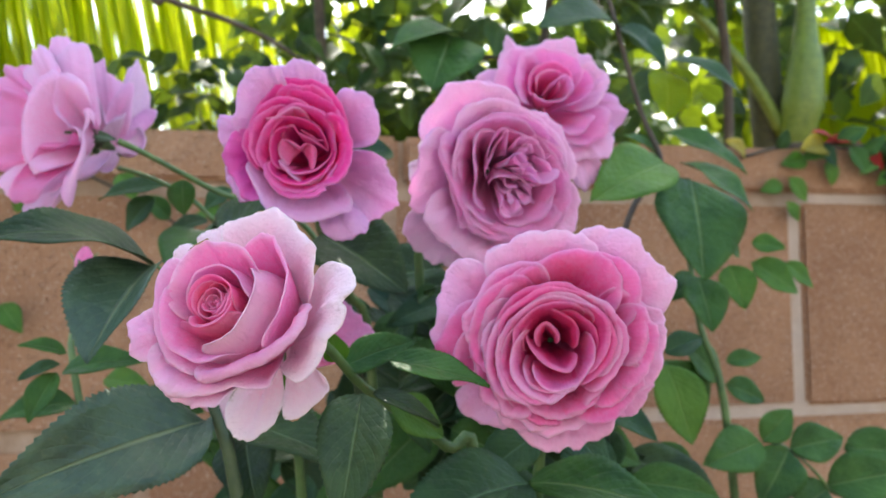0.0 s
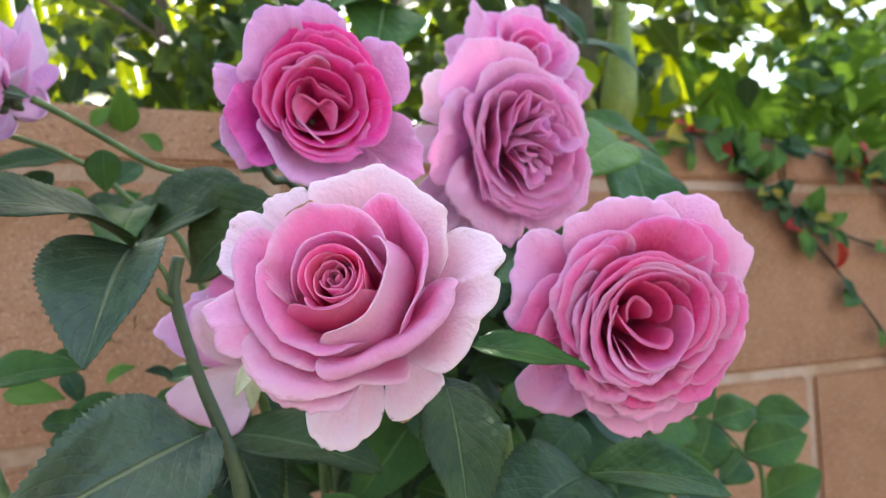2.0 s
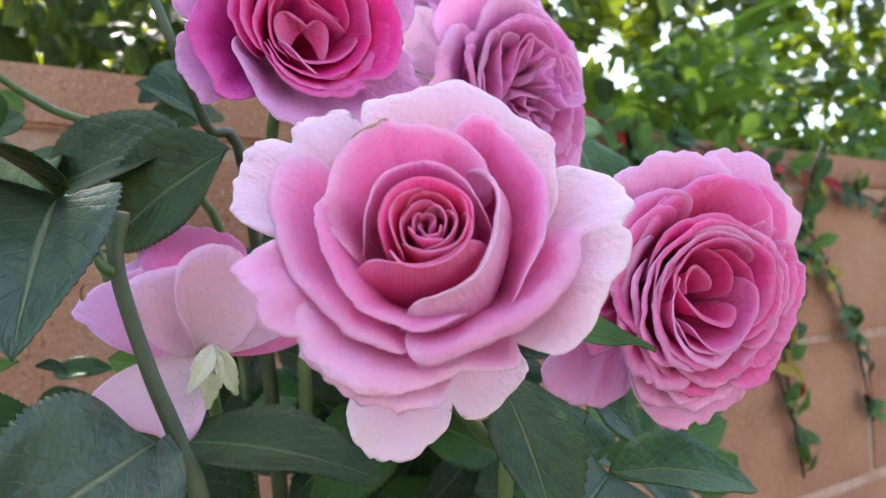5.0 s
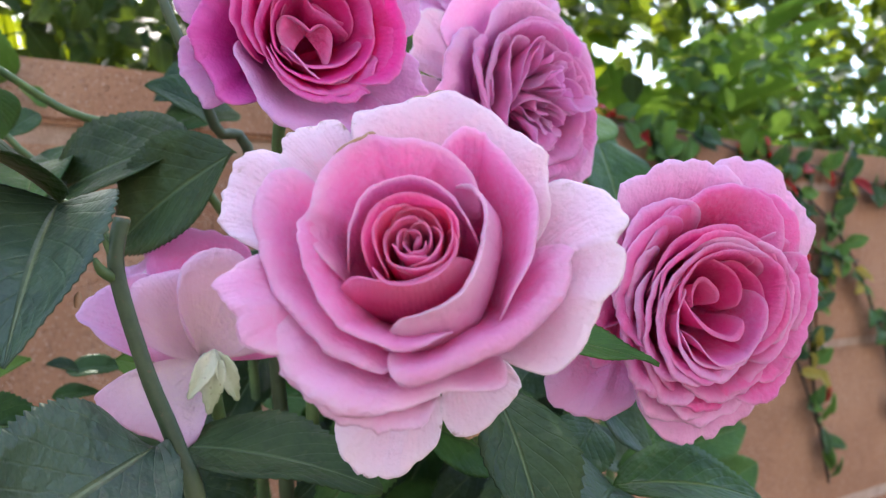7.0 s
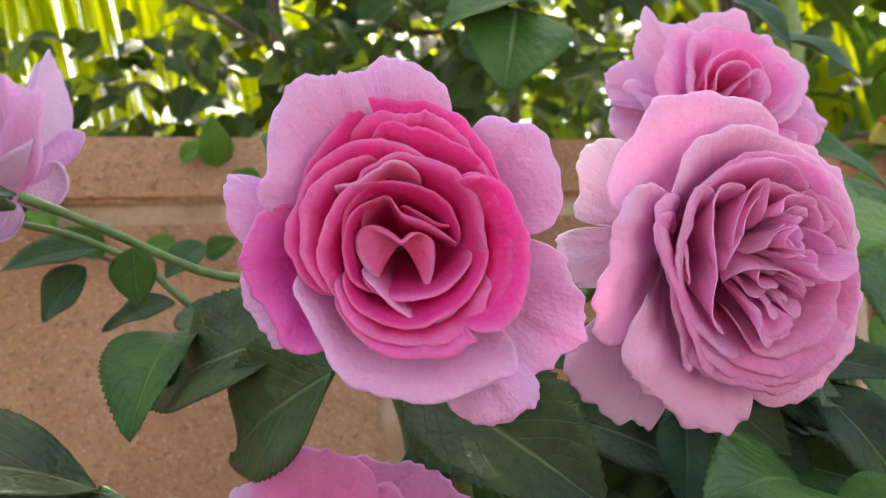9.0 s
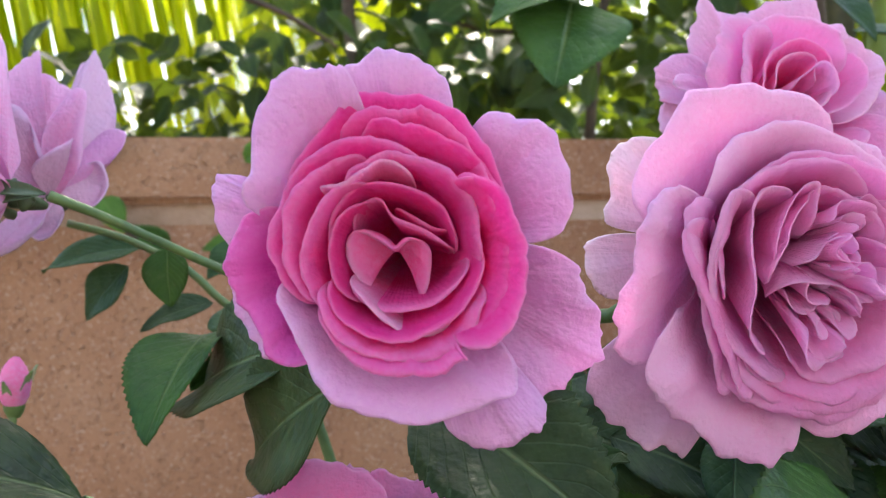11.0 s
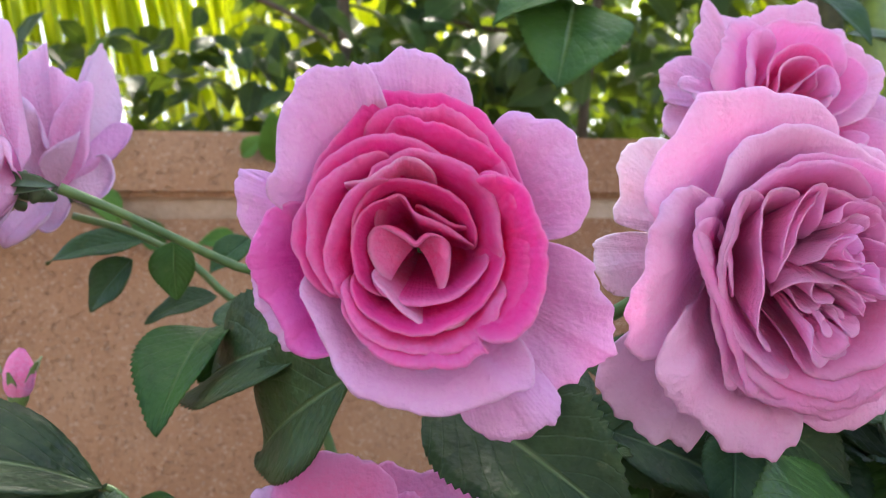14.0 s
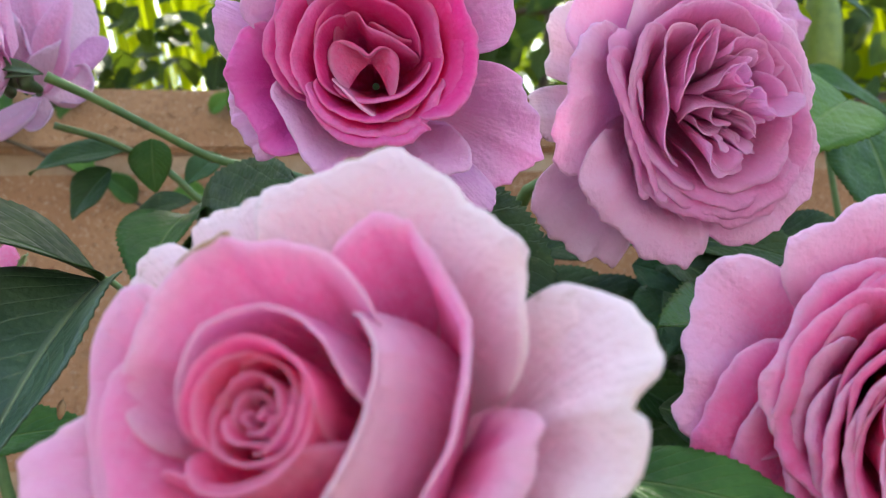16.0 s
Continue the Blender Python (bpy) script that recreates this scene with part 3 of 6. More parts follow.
# deep pink cupped rose
def rose_deep():
    R = Rose("deep pink cupped rose with lilac outer petals", (0.0465, 0.360, 1.2570), (-0.20, -0.97, -0.06), 0.0330, 11)
    R.rim(PETAL_BO, (-0.5, -0.5, -0.5), [(178, 0.94), (190, 0.95), (201, 0.94), (212, 0.92), (220, 0.9)])
    R.rim(PETAL_BO, (-0.4, -0.36, -0.4), [(149, 0.89), (153, 1.01), (155, 1.06), (161, 1.03), (171, 0.96), (177, 0.92)])
    R.rim(PETAL_BO, (-0.3, -0.26, -0.2), [(63, 0.72), (71, 0.92), (80, 1.03), (89, 1.06), (96, 1.04), (103, 1.01), (109, 0.9)], wav=0.05)
    R.rim(PETAL_BO, (-0.15, -0.08, -0.2), [(99, 0.88), (104, 0.99), (110, 1.04), (121, 1.07), (134, 0.95), (151, 0.84), (163, 0.82)], wav=0.05)
    R.rim(PETAL_BO, (-0.3, -0.2, -0.3), [(5, 0.65), (5, 0.79), (11, 0.91), (27, 0.98), (39, 1.02), (49, 0.94), (57, 0.83), (57, 0.71)])
    R.rim(PETAL_BO, (-0.35, -0.25, -0.4), [(-77, 0.86), (-73, 1.0), (-66, 1.1), (-56, 1.17), (-50, 1.17), (-44, 1.1)])
    R.rim(PETAL_BO, (-0.5, -0.48, -0.4), [(-58, 1.05), (-45, 1.14), (-33, 1.2), (-25, 1.2), (-15, 1.09), (-5, 0.94), (6, 0.75)], label='lilac petal with small sun flecks')
    R.rim(PETAL_BM, (-0.2, -0.25, -0.2), [(153, 0.71), (164, 0.81), (180, 0.86), (189, 0.86), (204, 0.82), (221, 0.8), (234, 0.71)], wav=0.05)
    R.rim(PETAL_BO, (-0.14, 0.0, -0.15), [(-174, 0.59), (-161, 0.61), (-137, 0.62), (-124, 0.69), (-110, 0.73), (-95, 0.75), (-73, 0.82), (-54, 0.86), (-44, 0.83), (-38, 0.74)], wav=0.05, lip=0.04, turn=70)
    R.rim(PETAL_B, (-0.1, -0.15, -0.15), [(4, 0.63), (24, 0.64), (47, 0.7), (67, 0.8), (86, 0.84), (100, 0.83), (118, 0.73), (139, 0.67), (161, 0.63)])
    R.rim(PETAL_B, (-0.05, -0.13, -0.13), [(10, 0.57), (40, 0.62), (63, 0.71), (81, 0.75), (99, 0.75), (115, 0.71)])
    R.rim(PETAL_B, (0.0, -0.1, -0.12), [(1, 0.63), (27, 0.62), (55, 0.64), (77, 0.66), (95, 0.67), (111, 0.64)])
    R.rim(PETAL_B, (-0.08, -0.05, -0.08), [(61, 0.53), (84, 0.56), (103, 0.6), (125, 0.63), (147, 0.63), (169, 0.6), (188, 0.56), (212, 0.52)], lip=0.03)
    R.rim(PETAL_B, (-0.05, -0.04, -0.0), [(99, 0.55), (121, 0.55), (145, 0.56), (167, 0.53), (190, 0.48), (213, 0.44)], lip=0.04)
    R.rim(PETAL_B, (0.26, 0.18, 0.05), [(-52, 0.61), (-31, 0.63), (-8, 0.65), (12, 0.62), (33, 0.61), (51, 0.59)], wav=0.05)
    R.rim(PETAL_B, (0.05, 0.12, 0.24), [(-154, 0.47), (-121, 0.48), (-97, 0.53), (-73, 0.56), (-55, 0.57), (-52, 0.62)], wav=0.06, lip=0.03)
    R.rim(PETAL_B, (0.15, 0.1, 0.05), [(-50, 0.54), (-33, 0.57), (-9, 0.57), (13, 0.56), (35, 0.56), (51, 0.54)], lip=0.04)
    R.rim(PETAL_B, (0.02, 0.08, 0.08), [(-162, 0.43), (-127, 0.43), (-98, 0.46), (-71, 0.49), (-46, 0.51), (-16, 0.54)], lip=0.04)
    R.rim(PETAL_B, (0.0, 0.05, 0.02), [(-167, 0.38), (-134, 0.38), (-100, 0.38), (-73, 0.4), (-43, 0.41), (-12, 0.45), (16, 0.48)], wav=0.05, lip=0.02)
    R.rim(PETAL_B, (-0.0, -0.02, -0.05), [(-8, 0.47), (8, 0.44), (34, 0.48), (63, 0.5), (89, 0.51), (107, 0.48), (128, 0.44)])
    R.rim(PETAL_E, (-0.06, -0.03, -0.03), [(70, 0.43), (92, 0.48), (106, 0.44), (125, 0.44), (136, 0.54)], wav=0.06, b=-0.2)
    R.rim(PETAL_B, (-0.04, -0.02, -0.03), [(100, 0.41), (127, 0.43), (156, 0.42), (180, 0.43), (204, 0.42), (232, 0.42)], wav=0.04)
    R.rim(PETAL_B, (-0.1, -0.09, -0.1), [(6, 0.34), (45, 0.34), (76, 0.36), (103, 0.4), (126, 0.41), (151, 0.38), (175, 0.37)], heart=(0.03, -0.02), wav=0.04)
    R.rim(PETAL_B, (-0.12, -0.1, -0.12), [(114, 0.37), (142, 0.36), (167, 0.34), (198, 0.32), (233, 0.29)], heart=(0.03, -0.02), wav=0.03)
    R.rim(PETAL_E, (-0.06, -0.03, -0.03), [(-167, 0.3), (-139, 0.24), (-99, 0.3), (-77, 0.37), (-50, 0.39), (-18, 0.39)], heart=(0.03, -0.02), wav=0.05, lip=0.02)
    R.rim(PETAL_B, (-0.12, -0.08, -0.08), [(-161, 0.29), (-129, 0.25), (-86, 0.23), (-37, 0.28), (5, 0.4)], heart=(0.03, -0.02), wav=0.03)
    R.rim(PETAL_B, (-0.2, -0.16, -0.22), [(7, 0.32), (20, 0.24), (53, 0.19), (94, 0.21), (106, 0.32), (124, 0.34), (154, 0.3)], heart=(0.03, -0.02), wav=0.06, b=-0.2)
    R.rim(PETAL_B, (-0.26, -0.22, -0.2), [(6, 0.3), (25, 0.3), (43, 0.23), (79, 0.24), (98, 0.29)], heart=(0.03, -0.02), wav=0.06, b=-0.2)
    R.rim(PETAL_E, (-0.26, -0.2, -0.24), [(1, 0.17), (39, 0.25), (57, 0.33), (72, 0.33), (87, 0.26), (103, 0.33), (119, 0.41), (134, 0.35), (152, 0.18)], heart=(-0.01, -0.23), wav=0.01, lip=0.02, b=0.03, belly=0.5, zb=-0.36, label='pale heart-shaped petal folded in the heart')
    R.base(-1.0)
    return R


# large pink rose with many layers
def rose_large():
    R = Rose("large pink rose with a deep pink ruffled heart", (0.1260, 0.304, 1.187), (-0.31, -0.945, 0.04), 0.0386, 21)
    R.flare = 1.25
    R.rim(PETAL_EO, (-0.44, -0.46, -0.44), [(-122, 0.82), (-100, 0.91), (-88, 0.95), (-82, 0.89), (-75, 0.94), (-60, 0.91), (-45, 0.87)], wav=0.05)
    R.rim(PETAL_EO, (-0.6, -0.62, -0.5), [(-52, 0.83), (-43, 0.94), (-29, 0.95), (-18, 0.92)])
    R.rim(PETAL_EO, (-0.75, -0.78, -0.7), [(-156, 0.97), (-142, 1.03), (-131, 0.99), (-117, 0.86), (-105, 0.72)])
    R.rim(PETAL_EO, (-0.4, -0.28, -0.3), [(4, 0.87), (24, 1.13), (37, 1.12), (50, 1.12), (64, 1.08), (76, 0.94), (80, 0.76)], wav=0.05, label='pale outer petal with a nicked rim')
    R.rim(PETAL_EO, (-0.25, -0.2, -0.22), [(54, 0.85), (71, 0.91), (86, 0.94), (105, 0.9), (123, 0.92), (136, 0.87)], wav=0.05)
    R.rim(PETAL_EO, (-0.25, -0.25, -0.25), [(127, 0.88), (139, 1.03), (150, 1.07), (166, 0.98), (180, 1.02), (188, 0.94)])
    R.rim(PETAL_EO, (-0.4, -0.3, -0.28), [(-37, 0.86), (-17, 0.92), (1, 0.96), (13, 0.93), (24, 0.81), (30, 0.7)])
    R.rim(PETAL_E, (-0.16, -0.16, -0.2), [(146, 0.72), (165, 0.85), (182, 0.96), (189, 0.91), (192, 0.64)])
    R.rim(PETAL_E, (-0.14, -0.14, -0.18), [(163, 0.66), (182, 0.78), (198, 0.89), (206, 0.84), (209, 0.6)])
    R.rim(PETAL_E, (-0.13, -0.1, -0.09), [(6, 0.63), (28, 0.81), (45, 0.88), (63, 0.8), (89, 0.67), (112, 0.62), (135, 0.63)], wav=0.05, lip=0.05)
    R.rim(PETAL_E, (-0.11, -0.08, -0.07), [(20, 0.59), (43, 0.75), (60, 0.81), (78, 0.73), (105, 0.61), (128, 0.57), (152, 0.58)], wav=0.05, lip=0.05)
    R.rim(PETAL_E, (-0.08, -0.06, -0.06), [(89, 0.59), (104, 0.66), (128, 0.7), (149, 0.69), (168, 0.71), (180, 0.65), (198, 0.63)], wav=0.05, lip=0.05)
    R.rim(PETAL_E, (-0.06, -0.04, -0.04), [(105, 0.54), (120, 0.6), (146, 0.64), (167, 0.63), (184, 0.66), (198, 0.6), (215, 0.58)], wav=0.05, lip=0.05)
    R.rim(PETAL_E, (-0.07, -0.06, -0.11), [(131, 0.53), (159, 0.57), (187, 0.6), (213, 0.7), (226, 0.73), (240, 0.64)], lip=0.05)
    R.rim(PETAL_E, (-0.05, -0.04, -0.09), [(149, 0.48), (176, 0.53), (204, 0.56), (230, 0.65), (243, 0.69), (257, 0.6)], lip=0.05)
    R.rim(PETAL_EO, (-0.18, -0.23, -0.21), [(-142, 0.67), (-125, 0.78), (-113, 0.79), (-96, 0.78), (-80, 0.73), (-60, 0.77)], wav=0.06, lip=0.03)
    R.rim(PETAL_EO, (-0.16, -0.21, -0.19), [(-126, 0.63), (-108, 0.73), (-97, 0.74), (-80, 0.73), (-64, 0.68), (-44, 0.72)], wav=0.06, lip=0.03)
    R.rim(PETAL_E, (-0.15, -0.18, -0.15), [(-75, 0.67), (-59, 0.75), (-42, 0.78), (-27, 0.79), (-10, 0.71)], lip=0.05)
    R.rim(PETAL_E, (-0.13, -0.16, -0.13), [(-59, 0.63), (-43, 0.71), (-26, 0.73), (-12, 0.74), (5, 0.66)], lip=0.05)
    R.rim(PETAL_E, (-0.15, -0.13, -0.11), [(-36, 0.73), (-17, 0.8), (1, 0.84), (14, 0.8), (28, 0.72)], lip=0.05)
    R.rim(PETAL_E, (-0.13, -0.11, -0.09), [(-21, 0.69), (-1, 0.75), (16, 0.79), (29, 0.75), (43, 0.67)], lip=0.05)
    R.rim(PETAL_E, (-0.07, -0.13, -0.11), [(-146, 0.55), (-127, 0.6), (-105, 0.67), (-89, 0.67), (-75, 0.61), (-42, 0.67)], wav=0.05, lip=0.03)
    R.rim(PETAL_E, (-0.05, -0.11, -0.09), [(-129, 0.52), (-111, 0.56), (-89, 0.63), (-73, 0.63), (-59, 0.58), (-27, 0.63)], wav=0.05, lip=0.03)
    R.rim(PETAL_EI, (-0.01, 0.01, 0.01), [(2, 0.52), (18, 0.51), (42, 0.47), (75, 0.45), (105, 0.43), (139, 0.46), (172, 0.51)], wav=0.05, lip=0.05)
    R.rim(PETAL_EI, (0.01, 0.03, 0.03), [(16, 0.49), (32, 0.47), (57, 0.43), (90, 0.41), (122, 0.38), (157, 0.42), (190, 0.47)], wav=0.05, lip=0.05)
    R.rim(PETAL_E, (0.01, 0.01, 0.0), [(12, 0.51), (31, 0.43), (68, 0.38), (109, 0.35), (151, 0.4), (180, 0.48)], lip=0.05)
    R.rim(PETAL_E, (0.03, 0.03, 0.02), [(27, 0.48), (45, 0.39), (84, 0.34), (126, 0.31), (168, 0.37), (198, 0.45)], lip=0.05)
    R.rim(PETAL_E, (-0.03, -0.01, 0.01), [(-57, 0.53), (-26, 0.55), (-1, 0.58), (22, 0.54), (46, 0.47)], lip=0.05)
    R.rim(PETAL_E, (-0.01, 0.01, 0.03), [(-42, 0.5), (-11, 0.52), (14, 0.54), (36, 0.5), (61, 0.43)], lip=0.05)
    R.rim(PETAL_E, (-0.01, 0.0, -0.03), [(135, 0.39), (166, 0.45), (194, 0.51), (217, 0.58), (241, 0.59)], lip=0.05)
    R.rim(PETAL_E, (0.01, 0.02, -0.01), [(153, 0.36), (183, 0.41), (211, 0.48), (234, 0.54), (257, 0.55)], lip=0.05)
    R.rim(PETAL_EI, (-0.01, 0.01, -0.01), [(-62, 0.42), (-20, 0.44), (4, 0.49), (29, 0.46), (57, 0.39)], heart=(-0.0, -0.03), lip=0.05)
    R.rim(PETAL_EI, (0.01, 0.03, 0.01), [(-46, 0.4), (-4, 0.42), (19, 0.46), (43, 0.43), (71, 0.35)], heart=(-0.0, -0.03), lip=0.05)
    R.rim(PETAL_E, (-0.01, -0.01, -0.03), [(128, 0.3), (172, 0.35), (206, 0.42), (233, 0.46), (255, 0.46), (282, 0.39)], heart=(-0.0, -0.03), wav=0.05, lip=0.05)
    R.rim(PETAL_E, (0.01, 0.01, -0.01), [(145, 0.26), (190, 0.31), (223, 0.39), (251, 0.43), (272, 0.43), (299, 0.37)], heart=(-0.0, -0.03), wav=0.05, lip=0.05)
    R.rim(PETAL_EI, (-0.01, 0.01, 0.01), [(25, 0.43), (55, 0.37), (94, 0.34), (135, 0.33), (172, 0.36)], heart=(-0.0, -0.03), lip=0.05)
    R.rim(PETAL_EI, (0.01, 0.03, 0.03), [(40, 0.41), (69, 0.34), (109, 0.3), (151, 0.29), (190, 0.32)], heart=(-0.0, -0.03), lip=0.05)
    R.rim(PETAL_E, (-0.01, -0.02, -0.01), [(-156, 0.28), (-119, 0.37), (-95, 0.38), (-66, 0.39), (-30, 0.36), (7, 0.39)], heart=(-0.0, -0.03), wav=0.05, lip=0.02)
    R.rim(PETAL_E, (0.01, 0.0, 0.01), [(-137, 0.26), (-102, 0.35), (-78, 0.37), (-49, 0.37), (-15, 0.35), (21, 0.37)], heart=(-0.0, -0.03), wav=0.05, lip=0.02)
    R.rim(PETAL_EI, (-0.09, -0.08, -0.08), [(-70, 0.37), (-24, 0.35), (15, 0.35), (48, 0.31), (80, 0.29)], heart=(-0.0, -0.03), lip=0.05)
    R.rim(PETAL_EI, (-0.1, -0.09, -0.08), [(-12, 0.22), (34, 0.24), (71, 0.25), (104, 0.28), (139, 0.25), (195, 0.26)], heart=(-0.0, -0.03), lip=0.05)
    R.rim(PETAL_EI, (-0.1, -0.06, -0.06), [(154, 0.24), (199, 0.14), (268, 0.16), (305, 0.23), (343, 0.23)], heart=(-0.0, -0.03), label='folded petal in the heart', lip=0.05)
    R.rim(PETAL_EI, (-0.11, -0.11, -0.11), [(9, 0.06), (72, 0.1), (106, 0.16), (142, 0.14), (191, 0.12)], heart=(-0.0, -0.03), wav=0.02, lip=0.05)
    R.base(-1.0)
    return R


# mauve rose behind
def rose_rear():
    R = Rose("mauve pink rose behind the others", (0.180, 0.432, 1.307), (0.06, -0.97, 0.10), 0.0340, 31)
    R.rim(PETAL_FO, (-0.6, -0.6, -0.55), [(-79, 1.12), (-76, 1.36), (-72, 1.48), (-62, 1.39), (-53, 1.38)])
    R.rim(PETAL_FO, (-0.5, -0.42, -0.45), [(-80, 0.81), (-76, 0.98), (-62, 1.09), (-49, 1.2), (-29, 1.19)], wav=0.05)
    R.rim(PETAL_F, (-0.3, -0.25, -0.3), [(-97, 0.55), (-81, 0.77), (-61, 0.91), (-35, 0.9), (-12, 0.87)], wav=0.05)
    R.rim(PETAL_F, (-0.15, -0.15, -0.2), [(-138, 0.45), (-103, 0.59), (-75, 0.69), (-32, 0.69)], wav=0.06)
    R.rim(PETAL_FO, (-0.8, -0.8, -0.8), [(144, 0.94), (158, 1.12), (167, 1.13), (176, 1.07), (180, 0.86)])
    R.rim(PETAL_FO, (-0.85, -0.85, -0.85), [(170, 0.96), (180, 1.07), (193, 1.05), (206, 0.77), (213, 0.52)])
    R.rim(PETAL_FO, (-0.8, -0.8, -0.9), [(88, 0.98), (113, 1.02), (120, 1.18), (132, 1.04), (149, 0.87), (162, 0.79)], wav=0.05)
    R.rim(PETAL_FO, (-0.5, -0.6, -0.7), [(28, 0.9), (47, 0.98), (58, 0.91), (65, 1.05), (78, 1.03), (92, 0.97), (108, 0.93)], wav=0.05)
    R.rim(PETAL_BO, (-0.6, -0.55, -0.5), [(-40, 0.89), (-25, 1.1), (-12, 1.23), (-2, 1.12), (11, 0.93)])
    R.rim(PETAL_FO, (-0.3, -0.3, -0.3), [(-44, 0.41), (-5, 0.68), (16, 0.85), (34, 0.82), (52, 0.69)])
    R.rim(PETAL_FO, (-0.5, -0.45, -0.4), [(167, 1.07), (175, 1.12), (180, 1.0), (193, 0.95), (201, 0.92)])
    R.rim(PETAL_F, (-0.2, -0.16, -0.15), [(22, 0.37), (57, 0.53), (89, 0.6), (122, 0.69), (143, 0.82)], wav=0.05)
    R.rim(PETAL_F, (-0.15, -0.1, -0.1), [(127, 0.73), (146, 0.95), (160, 1.0), (179, 1.03), (194, 1.02), (203, 0.96)])
    R.rim(PETAL_F, (-0.2, -0.15, -0.15), [(-108, 0.31), (-20, 0.34), (14, 0.52), (45, 0.52)])
    R.rim(PETAL_F, (-0.1, -0.06, -0.06), [(127, 0.64), (146, 0.77), (165, 0.76), (189, 0.75), (207, 0.72)], wav=0.05)
    R.rim(PETAL_E, (-0.1, -0.08, -0.08), [(15, 0.12), (74, 0.27), (115, 0.4), (150, 0.5), (181, 0.56), (199, 0.56)], wav=0.05)
    R.rim(PETAL_E, (-0.1, -0.08, -0.1), [(-174, 0.54), (-146, 0.4), (-111, 0.21), (2, 0.15)], wav=0.06)
    R.rim(PETAL_F, (-0.08, -0.05, -0.08), [(-165, 0.32), (-216, 0.16), (-278, 0.16), (-366, 0.11), (-437, 0.16)], wav=0.05)
    R.rim(PETAL_E, (-0.1, -0.08, -0.08), [(-171, 0.03), (-257, 0.17), (-227, 0.33), (-199, 0.43), (-172, 0.46)], wav=0.05)
    R.base(-1.0)
    return R


# mauve rose turned a little aside
def rose_mauve():
    R = Rose("mauve pink rose with a crowded ruffled heart", (0.131, 0.371, 1.2545), (-0.04, -0.98, -0.12), 0.0355, 8)
    R.rim(PETAL_CO, (-0.85, -0.85, -0.85), [(121, 0.81), (134, 1.01), (143, 1.06), (153, 0.97), (167, 0.91), (169, 0.71)])
    R.rim(PETAL_CO, (-0.9, -0.9, -0.9), [(169, 0.73), (174, 0.93), (180, 1.01), (194, 0.95), (206, 0.73)])
    R.rim(PETAL_G, (-0.45, -0.5, -0.45), [(-157, 1.17), (-147, 1.35), (-136, 1.34), (-125, 1.38), (-115, 1.27), (-110, 1.11)])
    R.rim(PETAL_FO, (-0.25, -0.32, -0.3), [(-110, 0.85), (-78, 1.04), (-59, 1.15), (-45, 1.15), (-30, 1.1), (-17, 1.02), (-5, 0.88)])
    R.rim(PETAL_FO, (-0.3, -0.3, -0.25), [(-13, 0.93), (9, 0.9), (28, 0.84), (46, 0.83), (66, 0.81)])
    R.rim(PETAL_FO, (-0.2, -0.14, -0.2), [(69, 0.79), (86, 0.9), (101, 0.94), (112, 1.06), (124, 1.12), (137, 1.08), (158, 1.06), (170, 1.01)], wav=0.04, label='pale lilac petal standing behind')
    R.rim(PETAL_FO, (-0.05, -0.15, -0.25), [(-161, 1.01), (-144, 1.09), (-127, 1.13), (-107, 1.17), (-93, 1.16), (-85, 1.04)])
    R.rim(PETAL_FO, (-0.02, -0.08, -0.15), [(149, 0.85), (153, 0.91), (168, 0.97), (186, 1.05), (201, 1.13), (215, 1.09)], lip=0.04)
    R.rim(PETAL_FO, (-0.2, -0.1, -0.06), [(-7, 0.85), (22, 0.74), (50, 0.7), (79, 0.71), (110, 0.79), (132, 0.8), (156, 0.78)], wav=0.05)
    R.rim(PETAL_F, (-0.1, -0.02, -0.0), [(27, 0.68), (54, 0.63), (84, 0.6), (111, 0.59), (142, 0.59), (169, 0.58), (196, 0.63)])
    R.rim(PETAL_F, (-0.08, 0.0, 0.02), [(37, 0.58), (67, 0.55), (98, 0.56), (124, 0.59), (152, 0.6), (177, 0.57), (203, 0.61)])
    R.rim(PETAL_F, (-0.0, 0.02, -0.1), [(147, 0.77), (161, 0.81), (180, 0.7), (204, 0.69), (227, 0.79), (240, 0.93)], wav=0.02)
    R.rim(PETAL_F, (0.02, 0.04, -0.08), [(156, 0.76), (169, 0.8), (187, 0.69), (211, 0.66), (235, 0.76), (249, 0.89)], wav=0.02)
    R.rim(PETAL_F, (-0.05, -0.1, -0.2), [(-139, 0.77), (-115, 0.83), (-92, 0.87), (-70, 0.94), (-50, 0.95), (-31, 0.94)], wav=0.05)
    R.rim(PETAL_F, (-0.03, -0.08, -0.18), [(-132, 0.73), (-107, 0.79), (-84, 0.84), (-62, 0.9), (-43, 0.9), (-25, 0.87)], wav=0.05)
    R.rim(PETAL_F, (-0.2, -0.16, -0.1), [(-53, 0.95), (-32, 0.91), (-10, 0.8), (13, 0.67), (41, 0.6)])
    R.rim(PETAL_F, (-0.18, -0.14, -0.08), [(-47, 0.91), (-26, 0.85), (-4, 0.71), (21, 0.57), (53, 0.52)])
    R.rim(PETAL_F, (-0.0, 0.02, -0.06), [(131, 0.51), (142, 0.63), (170, 0.61), (197, 0.63), (227, 0.64), (264, 0.77)], wav=0.03)
    R.rim(PETAL_F, (-0.06, -0.08, -0.14), [(-130, 0.67), (-105, 0.72), (-79, 0.79), (-54, 0.85), (-32, 0.85)], wav=0.06, lip=0.02)
    R.rim(PETAL_F, (-0.04, 0.0, -0.02), [(99, 0.39), (127, 0.5), (155, 0.42), (199, 0.37), (224, 0.51), (247, 0.64)], wav=0.03)
